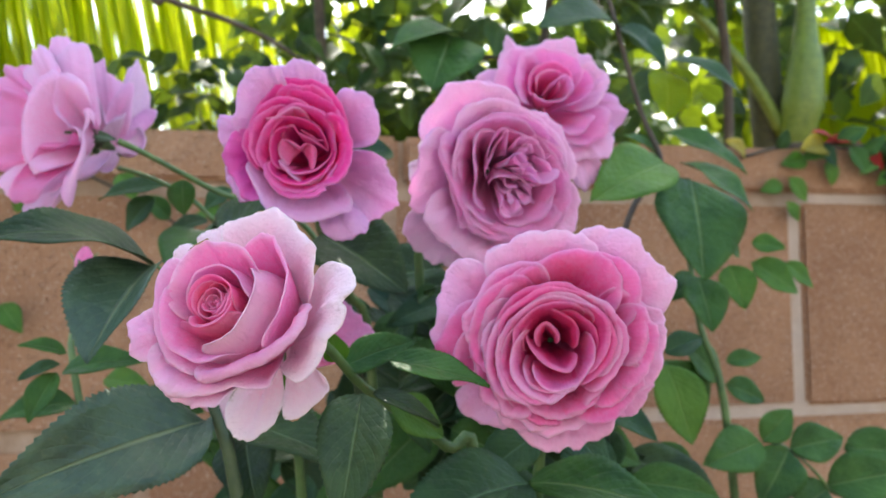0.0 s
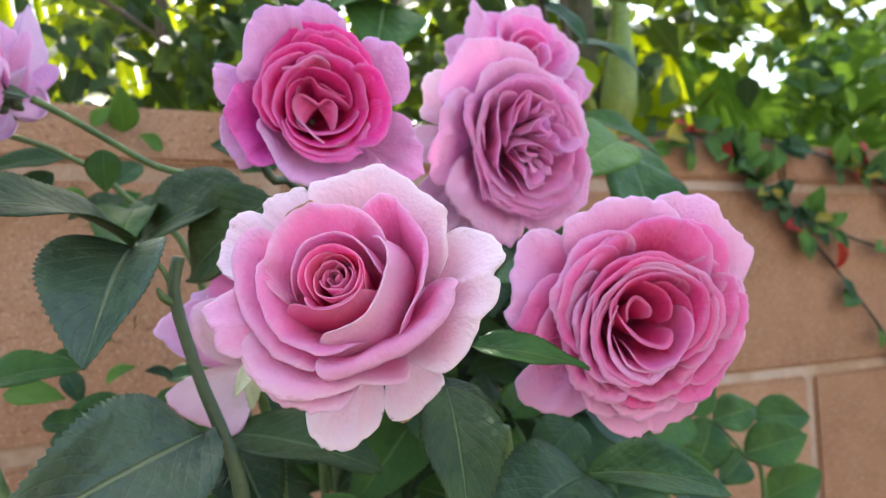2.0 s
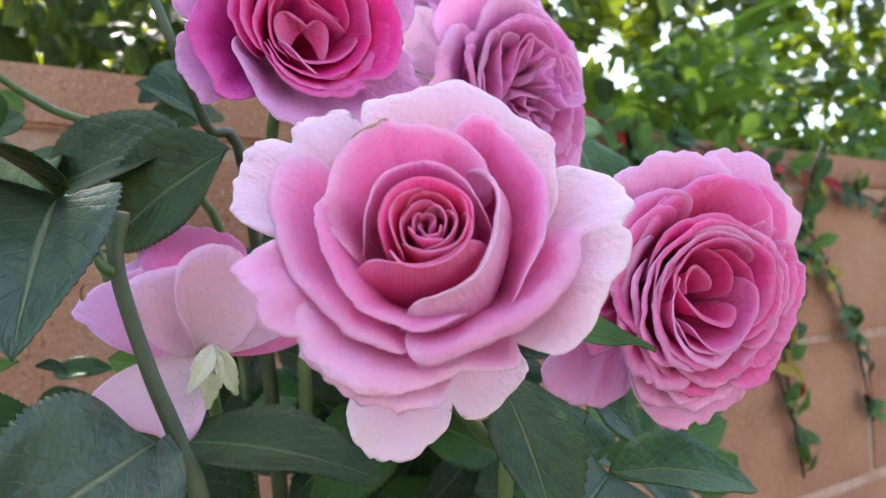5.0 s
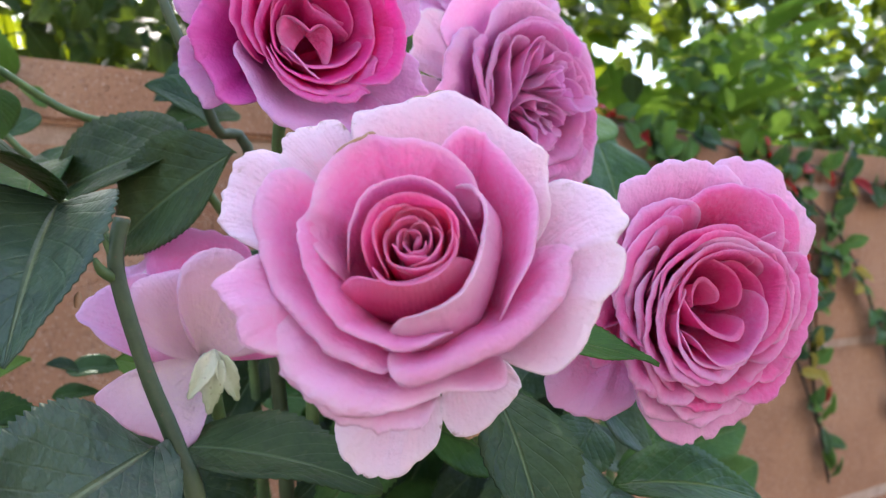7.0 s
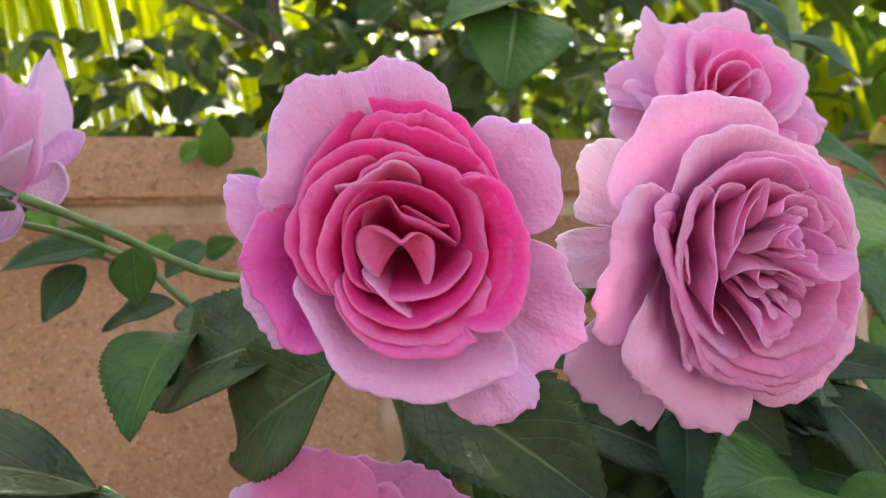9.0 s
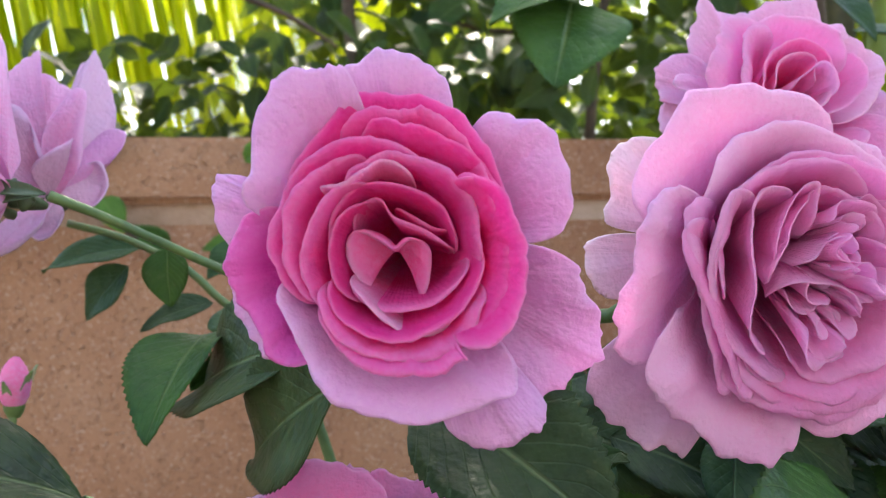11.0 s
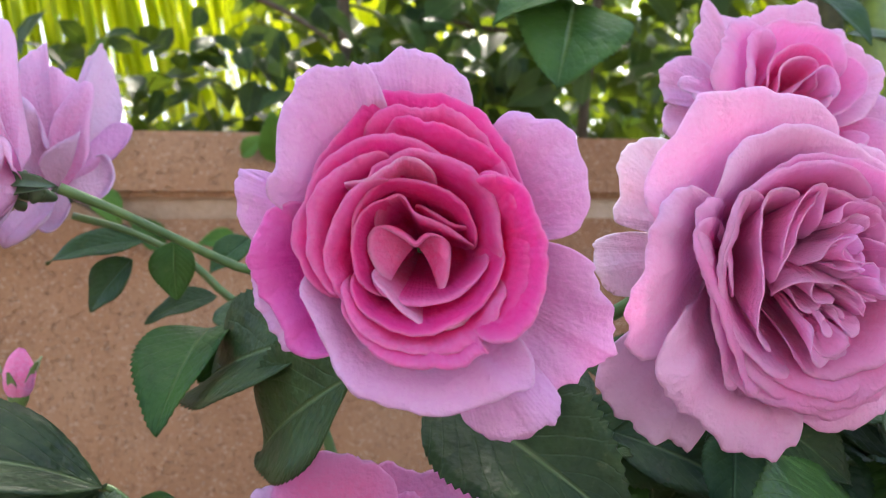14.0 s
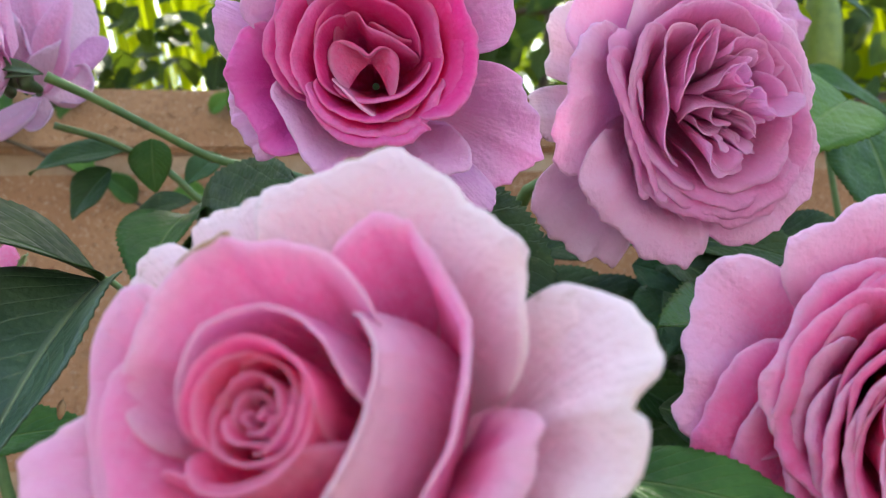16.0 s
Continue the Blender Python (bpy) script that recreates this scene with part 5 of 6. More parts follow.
    leaflet(long_stem, (-0.0314, 0.540, 1.2613), (-0.0473, 0.545, 1.2420), 0.75, LEAF_BLUE, (-0.3, -0.8, 0.4), 0.05, 0.2)
    leaflet(long_stem, (-0.0254, 0.540, 1.2680), (-0.0625, 0.545, 1.2602), 0.42, LEAF_BLUE, (-0.1, -0.7, 0.7), 0.08, 0.2)
    leaflet(long_stem, (-0.0004, 0.530, 1.2474), (-0.0254, 0.530, 1.2380), 0.5, LEAF_DARK, (-0.1, -0.7, 0.7), 0.08, 0.2)
    leaflet(long_stem, (-0.0110, 0.500, 1.2660), (-0.0101, 0.500, 1.2470), 0.9, LEAF_MID, (-0.2, -0.9, 0.3), 0.05, 0.2)
    leaflet(long_stem, (0.0053, 0.520, 1.2460), (0.0157, 0.500, 1.2329), 0.75, LEAF_BLUE, (-0.2, -0.8, 0.5), 0.05, 0.2)
    leaflet(long_stem, (0.0100, 0.560, 1.2700), (-0.0050, 0.555, 1.2560), 0.75, LEAF_BLUE, (-0.2, -0.8, 0.5), 0.05, 0.2)
    leaflet(old, (0.1140, 0.600, 1.3040), (0.0640, 0.580, 1.2840), 0.68, LEAF_BLUE, (-0.1, -0.75, 0.6), 0.06, 0.2)
    leaflet(old, (0.1120, 0.600, 1.2880), (0.0660, 0.580, 1.2700), 0.60, LEAF_BLUE, (-0.1, -0.75, 0.6), 0.06, 0.2)
    # leaves round the bud at the side
    leaflet(bud_stem, (-0.0547, 0.440, 1.1740), (-0.0716, 0.440, 1.1674), 0.5, LEAF_BLUE, (-0.1, -0.7, 0.7), 0.06)
    leaflet(bud_stem, (-0.0520, 0.440, 1.1790), (-0.0690, 0.430, 1.1830), 0.5, LEAF_MID, (-0.1, -0.7, 0.7), 0.06)
    leaflet(bud_stem, (-0.0559, 0.440, 1.1703), (-0.0640, 0.430, 1.1500), 0.62, LEAF_MID, (-0.1, -0.8, 0.6), 0.06)
    leaflet(bud_stem, (-0.0586, 0.460, 1.1687), (-0.0200, 0.450, 1.1737), 0.45, LEAF_MID, (-0.1, -0.7, 0.7), 0.08)
    leaflet(bud_stem, (-0.0300, 0.470, 1.1520), (0.0050, 0.460, 1.1480), 0.6, LEAF_MID, (-0.1, -0.7, 0.7), 0.08)
    leaflet(bud_stem, (-0.0620, 0.500, 1.1500), (-0.0950, 0.490, 1.1440), 0.6, LEAF_MID, (-0.1, -0.7, 0.7), 0.08)
    g = random.Random(61)
    for i in range(16):
        x, y, z = g.uniform(-0.075, 0.03), g.uniform(0.45, 0.56), g.uniform(1.12, 1.185)
        a, ln = g.uniform(0, 6.28), g.uniform(0.018, 0.032)
        leaflet(bud_stem, (x, y, z), (x + ln * math.cos(a), y - ln * 0.4, z + ln * 0.5 * math.sin(a) - 0.006), g.uniform(0.5, 0.7), (LEAF_MID, LEAF_LIGHT, LEAF_BLUE)[i % 3], (-0.1, -0.75, 0.65), 0.07, 0.2, 12)
    # leaves right of the mauve rose
    leaflet(rear, (0.2503, 0.470, 1.2759), (0.1944, 0.440, 1.2496), 0.60, LEAF_LIGHT, (0.1, -0.8, 0.6), 0.06, 0.2, 22)
    leaflet(rear, (0.2824, 0.500, 1.2720), (0.2712, 0.468, 1.2100), 0.86, LEAF_MID, (0.0, -0.93, 0.33), 0.04, 0.12, 30, label="broad bright green veined leaf")
    leaflet(rear, (0.3167, 0.600, 1.3230), (0.3644, 0.570, 1.2880), 0.5, LEAF_MID, (0.0, -0.6, 0.8), 0.07, 0.2)
    leaflet(rear, (0.3084, 0.560, 1.2937), (0.3360, 0.520, 1.2560), 0.52, LEAF_MID, (0.15, -0.6, 0.8), 0.06, 0.2)
    leaflet(rear, (0.2920, 0.560, 1.2960), (0.2600, 0.545, 1.3080), 0.5, LEAF_MID, (0.0, -0.7, 0.7), 0.06, 0.2)
    leaflet(rear, (0.1765, 0.420, 1.1863), (0.1170, 0.380, 1.1986), 0.5, LEAF_MID, (-0.1, -0.6, 0.8), 0.07, 0.2, 26, label="yellow-flecked green leaf")
    leaflet(rear, (0.1952, 0.440, 1.1817), (0.2252, 0.440, 1.1934), 0.75, LEAF_BLUE, (0.0, -0.8, 0.6), 0.06, 0.2)
    leaflet(rear, (0.2330, 0.440, 1.1732), (0.2540, 0.440, 1.1800), 0.75, LEAF_BLUE, (0.0, -0.8, 0.6), 0.06, 0.2)
    for bx, bz, tx, tz in ((0.150, 1.218, 0.172, 1.196), (0.160, 1.222, 0.190, 1.212), (0.176, 1.216, 0.205, 1.196), (0.150, 1.206, 0.136, 1.184), (0.188, 1.222, 0.214, 1.216), (0.170, 1.205, 0.176, 1.178)):
        leaflet(rear, (bx, 0.438, bz), (tx, 0.418, tz), 0.66, LEAF_DARK if bz > 1.21 else LEAF_BLUE, (-0.1, -0.75, 0.6), 0.06, 0.25)
    # leaves above
    leaflet(rear, (0.1471, 0.550, 1.3700), (0.1277, 0.520, 1.3255), 0.95, LEAF_MID, (-0.1, -0.9, 0.4), 0.05, 0.15, 26, label="broad round green leaf")
    leaflet(rear, (0.1566, 0.560, 1.3751), (0.1029, 0.520, 1.3480), 0.45, LEAF_MID, (-0.1, -0.6, 0.8), 0.08, 0.2)
    leaflet(rear, (0.2743, 0.580, 1.3947), (0.2050, 0.550, 1.3790), 0.62, LEAF_BLUE, (0.0, -0.7, 0.7), 0.08, 0.2)
    leaflet(rear, (0.2743, 0.580, 1.3940), (0.2990, 0.560, 1.3600), 0.6, LEAF_BLUE, (0.0, -0.7, 0.7), 0.08, 0.2)
    # second leaf-pair below the twig: leaf with backlight put into its colour, via the palm material
    leaflet(rear, (0.3297, 0.620, 1.3760), (0.3203, 0.600, 1.3320), 0.78, LEAF_PALM, (0.0, -0.95, 0.2), 0.04, 0.15)
    leaflet(rear, (0.3333, 0.620, 1.3854), (0.3820, 0.600, 1.3540), 0.5, LEAF_BLUE, (0.0, -0.6, 0.8), 0.08, 0.2)
    leaflet(rear, (0.2200, 0.560, 1.3560), (0.2500, 0.550, 1.3200), 0.6, LEAF_MID, (0.0, -0.8, 0.6), 0.06, 0.2)
    cane(bush, [root, (0.20, 0.53, 0.8), (0.225, 0.52, 1.14), (0.255, 0.53, 1.25), (0.2886, 0.55, 1.2869), (0.2803, 0.56, 1.3272), (0.2671, 0.56, 1.3736), (0.255, 0.57, 1.44)], [0.005, 0.003, 0.002, 0.002, 0.002, 0.0018, 0.0017, 0.0015], TWIG)
    # dense low leaves, clear of the faded rose
    g = random.Random(9)

    def clear(x, y, z):
        return not (-0.01 < x < 0.095 and y < 0.47 and z > 1.135)
    for i in range(170):
        y = g.uniform(0.37, 0.60)
        x = g.triangular(-0.03, 0.40, 0.14) + (y - 0.37) * 0.15
        top = 1.150 if y > 0.42 else 1.125
        z = top - abs(g.gauss(0, 0.06)) - max(0, x - 0.19) * 0.9
        ang = g.uniform(0, 6.28)
        ln = g.uniform(0.028, 0.055)
        if not clear(x, y, z):
            continue
        leaflet((big, mauve, rear, front, faded)[i % 5], (x, y, z), (x + ln * math.cos(ang), y - ln * 0.35, z + ln * 0.55 * math.sin(ang) - 0.012), g.uniform(0.5, 0.75), (LEAF_MID, LEAF_DARK, LEAF_BLUE)[i % 3],
                (g.uniform(-0.4, 0.3), -0.7, g.uniform(0.3, 0.8)), g.uniform(0.03, 0.1), 0.2)
    for i in range(46):
        x, y, z = g.uniform(0.085, 0.20), g.uniform(0.425, 0.53), g.uniform(1.13, 1.225)
        ang, ln = g.uniform(0, 6.28), g.uniform(0.03, 0.055)
        if not clear(x, y, z):
            continue
        leaflet((mauve, rear, deep)[i % 3], (x, y, z), (x + ln * math.cos(ang), y - ln * 0.4, z + ln * 0.5 * math.sin(ang) - 0.015), g.uniform(0.5, 0.72), (LEAF_DARK, LEAF_MID, LEAF_BLUE)[i % 3],
                (g.uniform(-0.4, 0.3), -0.75, g.uniform(0.3, 0.7)), g.uniform(0.03, 0.1), 0.2)
    for i in range(34):
        x, y, z = g.uniform(0.10, 0.20), g.uniform(0.405, 0.47), g.uniform(1.145, 1.215)
        ang, ln = g.uniform(0, 6.28), g.uniform(0.026, 0.042)
        if not clear(x, y, z):
            continue
        leaflet((mauve, rear, big)[i % 3], (x, y, z), (x + ln * math.cos(ang), y - ln * 0.35, z + ln * 0.5 * math.sin(ang) - 0.012), g.uniform(0.55, 0.75), (LEAF_DARK, LEAF_BLUE, LEAF_MID, LEAF_DARK)[i % 4],
                (g.uniform(-0.4, 0.3), -0.7, g.uniform(0.3, 0.8)), g.uniform(0.03, 0.1), 0.25)
    return bush


def side_bush():
    bush = thing("rose_bush", "rose bush with rounded blue-green leaflets beside the wall", "rose bush")
    right = cane(bush, [(0.36, 0.58, 0.0), (0.35, 0.56, 0.8), (0.3258, 0.54, 1.1083), (0.3083, 0.54, 1.1817), (0.3024, 0.54, 1.2222), (0.296, 0.54, 1.27)], [0.006, 0.004, 0.0026, 0.0022, 0.0018, 0.0012], STEM)
    low = cane(bush, [(0.36, 0.58, 0.0), (0.40, 0.55, 0.8), (0.405, 0.53, 1.04), (0.3893, 0.53, 1.0770), (0.3625, 0.53, 1.1030), (0.3440, 0.53, 1.1085)], [0.006, 0.004, 0.002, 0.0011, 0.0009, 0.0007], STEM)
    B, M = LEAF_MID, LEAF_LIGHT
    for par, b, t, w, m in (
            (right, (0.3419, 0.56, 1.2231), (0.3466, 0.55, 1.1929), 0.95, M), (right, (0.3592, 0.56, 1.2251), (0.3870, 0.55, 1.2033), 0.75, M), (right, (0.3597, 0.56, 1.2388), (0.3788, 0.55, 1.2343), 0.8, M),
            (right, (0.3990, 0.58, 1.2261), (0.4202, 0.58, 1.2076), 0.6, LEAF_LIGHT), (right, (0.3500, 0.56, 1.2300), (0.3300, 0.55, 1.2420), 0.6, B),
            (low, (0.3621, 0.53, 1.1030), (0.3339, 0.52, 1.0713), 0.85, B), (low, (0.3418, 0.53, 1.1086), (0.2963, 0.52, 1.0974), 0.72, B), (low, (0.3629, 0.53, 1.1030), (0.4020, 0.53, 1.1086), 0.75, B),
            (low, (0.3438, 0.53, 1.1092), (0.3648, 0.53, 1.1282), 0.8, B), (low, (0.3893, 0.53, 1.0783), (0.4380, 0.52, 1.0872), 0.75, B), (low, (0.3892, 0.53, 1.0765), (0.3553, 0.52, 1.0643), 0.75, B),
            (low, (0.4050, 0.53, 1.0450), (0.4500, 0.52, 1.0600), 0.75, B), (low, (0.4100, 0.54, 1.1000), (0.4550, 0.53, 1.0960), 0.7, B),
            (right, (0.3307, 0.56, 1.1464), (0.2993, 0.55, 1.1722), 0.65, B), (right, (0.3239, 0.56, 1.1296), (0.2849, 0.55, 1.1596), 0.65, B), (right, (0.3369, 0.56, 1.1424), (0.3652, 0.56, 1.1300), 0.7, B),
            (right, (0.3374, 0.56, 1.1577), (0.3640, 0.56, 1.1600), 0.55, B), (right, (0.2435, 0.46, 1.1650), (0.2518, 0.45, 1.1240), 0.75, M), (right, (0.2551, 0.50, 1.1160), (0.2759, 0.50, 1.0858), 0.75, B),
            (right, (0.2963, 0.52, 1.2140), (0.2937, 0.50, 1.1800), 0.8, B), (right, (0.3000, 0.53, 1.2150), (0.2780, 0.52, 1.2000), 0.7, B)):
        leaflet(par, b, t, w, m, (-0.1, -0.88, 0.45), 0.05, 0.15, 18)
    return bush


rose_bush()
side_bush()


def rosebud():
    bud = thing("rosebud", "small closed pink rosebud with green sepals", "rosebud", rose_frame((-0.0640, 0.520, 1.2150), (0.06, -0.12, 1.0)))
    V, F = tube([(0, 0, 0), (0, 0, 0.003), (0, 0, 0.008), (0, 0, 0.013), (0.0004, 0, 0.0165)], [0.0028, 0.0045, 0.0052, 0.0036, 0.0010], 14, 5)
    part("petals", mesh_of("petals", V, F, PETAL_EO), bud)
    part("receptacle", mesh_of("receptacle", *tube([(0, 0, -0.004), (0, 0, -0.001), (0, 0, 0.002)], [0.0018, 0.0033, 0.0034], 12, 4), STEM), bud)
    for i in range(5):
        a = 2 * math.pi * i / 5 + 0.3
        leaflet(bud, (0.003 * math.cos(a), 0.003 * math.sin(a), 0.0005), (0.0075 * math.cos(a), 0.0075 * math.sin(a), 0.010 if i % 2 else 0.013), 0.32, SEPAL, (math.cos(a), math.sin(a), 0.3), -0.08, 0.1, 6, name="sepal")
    return bud


rosebud()

# ---- growth behind the wall ----


def foliage(name, label, category, centres, sizes, mat, seed, tilt=0.6, width=0.62):
    """Many folded leaves in one object."""
    g = np.random.RandomState(seed)
    n = len(centres)
    uv = np.array([(0.5, 0), (0.12, 0.28), (0.5, 0.3), (0.88, 0.28), (0.10, 0.62), (0.5, 0.62), (0.90, 0.62), (0.5, 1.0)])
    tpl = np.stack([(uv[:, 0] - 0.5) * width, uv[:, 1] - 0.5, 0.16 * np.abs(uv[:, 0] - 0.5) - 0.25 * (uv[:, 1] - 0.5) ** 2], 1)
    faces = np.array([(0, 2, 1, 1), (0, 3, 2, 2), (1, 2, 5, 4), (2, 3, 6, 5), (4, 5, 7, 7), (5, 6, 7, 7)])
    nrm = g.normal(0, 1, (n, 3)) * tilt + np.array([0, -0.6, 0.55])
    nrm /= np.linalg.norm(nrm, axis=1, keepdims=True)
    al = g.normal(0, 1, (n, 3)) + np.array([0, -0.2, -0.7])
    al -= nrm * (al * nrm).sum(1, keepdims=True)
    al /= np.linalg.norm(al, axis=1, keepdims=True)
    sd = np.cross(al, nrm)
    s = np.asarray(sizes)[:, None, None]
    V = np.asarray(centres)[:, None, :] + s * (tpl[None, :, 0:1] * sd[:, None, :] + tpl[None, :, 1:2] * al[:, None, :] + tpl[None, :, 2:3] * nrm[:, None, :])
    quads = [tuple(q) if q[2] != q[3] else tuple(q[:3]) for q in faces.tolist()]
    F = [tuple(i * 8 + k for k in q) for i in range(n) for q in quads]
    ob = new(name, mesh_of(name, V.reshape(-1, 3), F, mat, np.tile(uv, (n, 1))))
    return tagged(ob, label, category, kind="stuff")


def scatter(n, lo, hi, seed, clump=2.2, keep=0.5):
    """Places in a box, gathered into clumps with gaps between; a chink in the crown lets the sun through onto two of the roses."""
    sunward = Vector((math.sin(SUN_AZ) * math.cos(SUN_EL), math.cos(SUN_AZ) * math.cos(SUN_EL), math.sin(SUN_EL)))
    fleck = Vector((0.084, 0.377, 1.248))
    g = np.random.RandomState(seed)
    out = []
    while len(out) < n:
        p = [g.uniform(a, b) for a, b in zip(lo, hi)]
        # open sky between the trees beyond the wall's end
        east, rise = math.degrees(math.atan2(p[0], p[1] - 0.15)), math.degrees(math.atan2(p[2] - 1.2, math.hypot(p[0], p[1] - 0.15)))
        if ((east - 46) / 5.0) ** 2 + ((rise - 12.5) / 3.2) ** 2 + 0.9 * noise.noise(Vector((east, rise, 3.0)) * 0.45) < 0.9 and g.uniform(0, 1) > 0.15:
            continue
        if noise.noise(Vector(p) * clump + Vector((seed, 0, 0))) + g.uniform(-0.25, 0.25) > keep - 0.5 and (Vector(p) - fleck).cross(sunward).length > 0.031:
            out.append(p)
    return np.array(out)


def branch_set(parent_label, category, roots, seed, reach, name="shrub"):
    g = random.Random(seed)
    ob = thing(name, parent_label, category)
    for r in roots:
        p = [Vector(r)]
        for k in range(4):
            p.append(p[-1] + Vector((g.uniform(-0.22, 0.22), g.uniform(-0.12, 0.12), reach / 4)))
        cane(ob, p, [0.010, 0.008, 0.007, 0.005, 0.003], TWIG, "branch", sides=8)
        for k in range(6):
            a = p[g.randint(1, 3)].lerp(p[g.randint(2, 4)], g.random())
            b = a + Vector((g.uniform(-0.4, 0.4), g.uniform(-0.25, 0.15), g.uniform(0.0, 0.35)))
            cane(ob, [a, a.lerp(b, 0.5) + Vector((0, 0, -0.03)), b], [0.005, 0.004, 0.002], TWIG, "twig", sides=6)
    return ob


branch_set("dark shrub branches behind the wall", "shrub", [(0.0 + 0.22 * i, 1.25 + 0.05 * (i % 3), 1.0) for i in range(1, 4)], 4, 1.8)
overhang = thing("branch", "thin dark bare branch hanging over the wall", "branch")
cane(overhang, [(-0.30, 1.20, 2.30), (-0.26, 1.10, 1.90), (-0.124, 1.02, 1.582), (-0.092, 1.02, 1.557), (-0.028, 1.02, 1.537), (0.025, 1.02, 1.515), (0.069, 1.02, 1.487)], [0.006, 0.005, 0.0045, 0.004, 0.0035, 0.003, 0.0015], TWIG, "twig", sides=8)
h1 = scatter(1050, (-0.04, 1.02, 1.42), (0.74, 1.7, 2.2), 3, 5.5, 0.60)
# sun and shade are painted by leaf colour, parted at a fixed x
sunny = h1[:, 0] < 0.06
foliage("hedge_leaves", "shrub leaves behind the wall in the sunlit leaf colour", "hedge", h1[sunny], np.random.RandomState(1).uniform(0.045, 0.085, sunny.sum()), LEAF_HEDGE, 11)
foliage("hedge_leaves", "shrub leaves behind the wall, coloured dark for shade", "hedge", h1[~sunny], np.random.RandomState(10).uniform(0.05, 0.095, (~sunny).sum()), LEAF_SHADE, 20)
# leaf layer above the view, added to block the sun from the roses
h8 = scatter(4500, (-0.4, 1.2, 2.25), (1.1, 1.8, 3.2), 41, 2.6, 0.46)
foliage("hedge_leaves", "unseen upper leaves added to keep sun off the roses", "hedge", h8, np.random.RandomState(8).uniform(0.05, 0.09, len(h8)), LEAF_HEDGE, 18)
h2 = scatter(3000, (-2.2, 1.5, 2.2), (0.0, 2.1, 3.4), 6, 2.0, 0.5)
foliage("hedge_leaves", "shrub leaves high above the palm fronds", "hedge", h2, np.random.RandomState(2).uniform(0.05, 0.09, len(h2)), LEAF_HEDGE, 12)
h3 = scatter(2500, (1.0, 1.85, 1.66), (4.6, 2.8, 3.4), 9, 1.8, 0.47)
# a random share gets the lit colour, the rest has shade painted in
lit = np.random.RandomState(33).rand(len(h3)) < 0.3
foliage("tree_leaves", "yellow-green leaves over the wall in the sunlit leaf colour", "tree", h3[lit], np.random.RandomState(3).uniform(0.09, 0.16, lit.sum()), LEAF_HEDGE, 13)
foliage("tree_leaves", "leaves hanging over the wall, coloured dark for shade", "tree", h3[~lit], np.random.RandomState(34).uniform(0.09, 0.18, (~lit).sum()), LEAF_SHADE, 35)
h4 = scatter(4800, (0.6, 3.0, 0.6), (9.0, 6.5, 3.6), 12, 1.1, 0.54)
foliage("tree_leaves", "sunlit yellow-green leaves of trees farther off", "tree", h4, np.random.RandomState(4).uniform(0.12, 0.24, len(h4)), LEAF_HEDGE, 14)
# far backdrop whose shadowed look is put in with the dark leaf colour
h7 = scatter(4200, (0.2, 5.5, 0.0), (14.0, 8.5, 3.0), 32, 0.8, 0.5)
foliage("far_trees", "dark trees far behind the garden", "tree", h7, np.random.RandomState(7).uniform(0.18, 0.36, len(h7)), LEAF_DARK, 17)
h6 = scatter(2600, (1.9, 1.35, 1.0), (4.8, 2.3, 2.0), 22, 1.8, 0.52)
foliage("shrub_leaves", "mixed green shrub leaves beyond the wall end", "shrub", h6, np.random.RandomState(6).uniform(0.05, 0.10, len(h6)), LEAF_MID, 16)
# depth shade inside the shrub is painted with the dark leaf colour
h9 = scatter(380, (0.25, 1.75, 1.35), (0.85, 2.25, 2.7), 51, 2.4, 0.5)
foliage("shrub_leaves", "inner shrub leaves behind the wall, coloured dark for shade", "shrub", h9, np.random.RandomState(9).uniform(0.05, 0.10, len(h9)), LEAF_DARK, 19)
# shade at the wall top comes from the darker leaf colour
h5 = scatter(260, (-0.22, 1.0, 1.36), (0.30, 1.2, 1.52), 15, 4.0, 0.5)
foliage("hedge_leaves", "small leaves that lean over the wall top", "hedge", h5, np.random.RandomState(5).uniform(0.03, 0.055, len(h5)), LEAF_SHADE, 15)


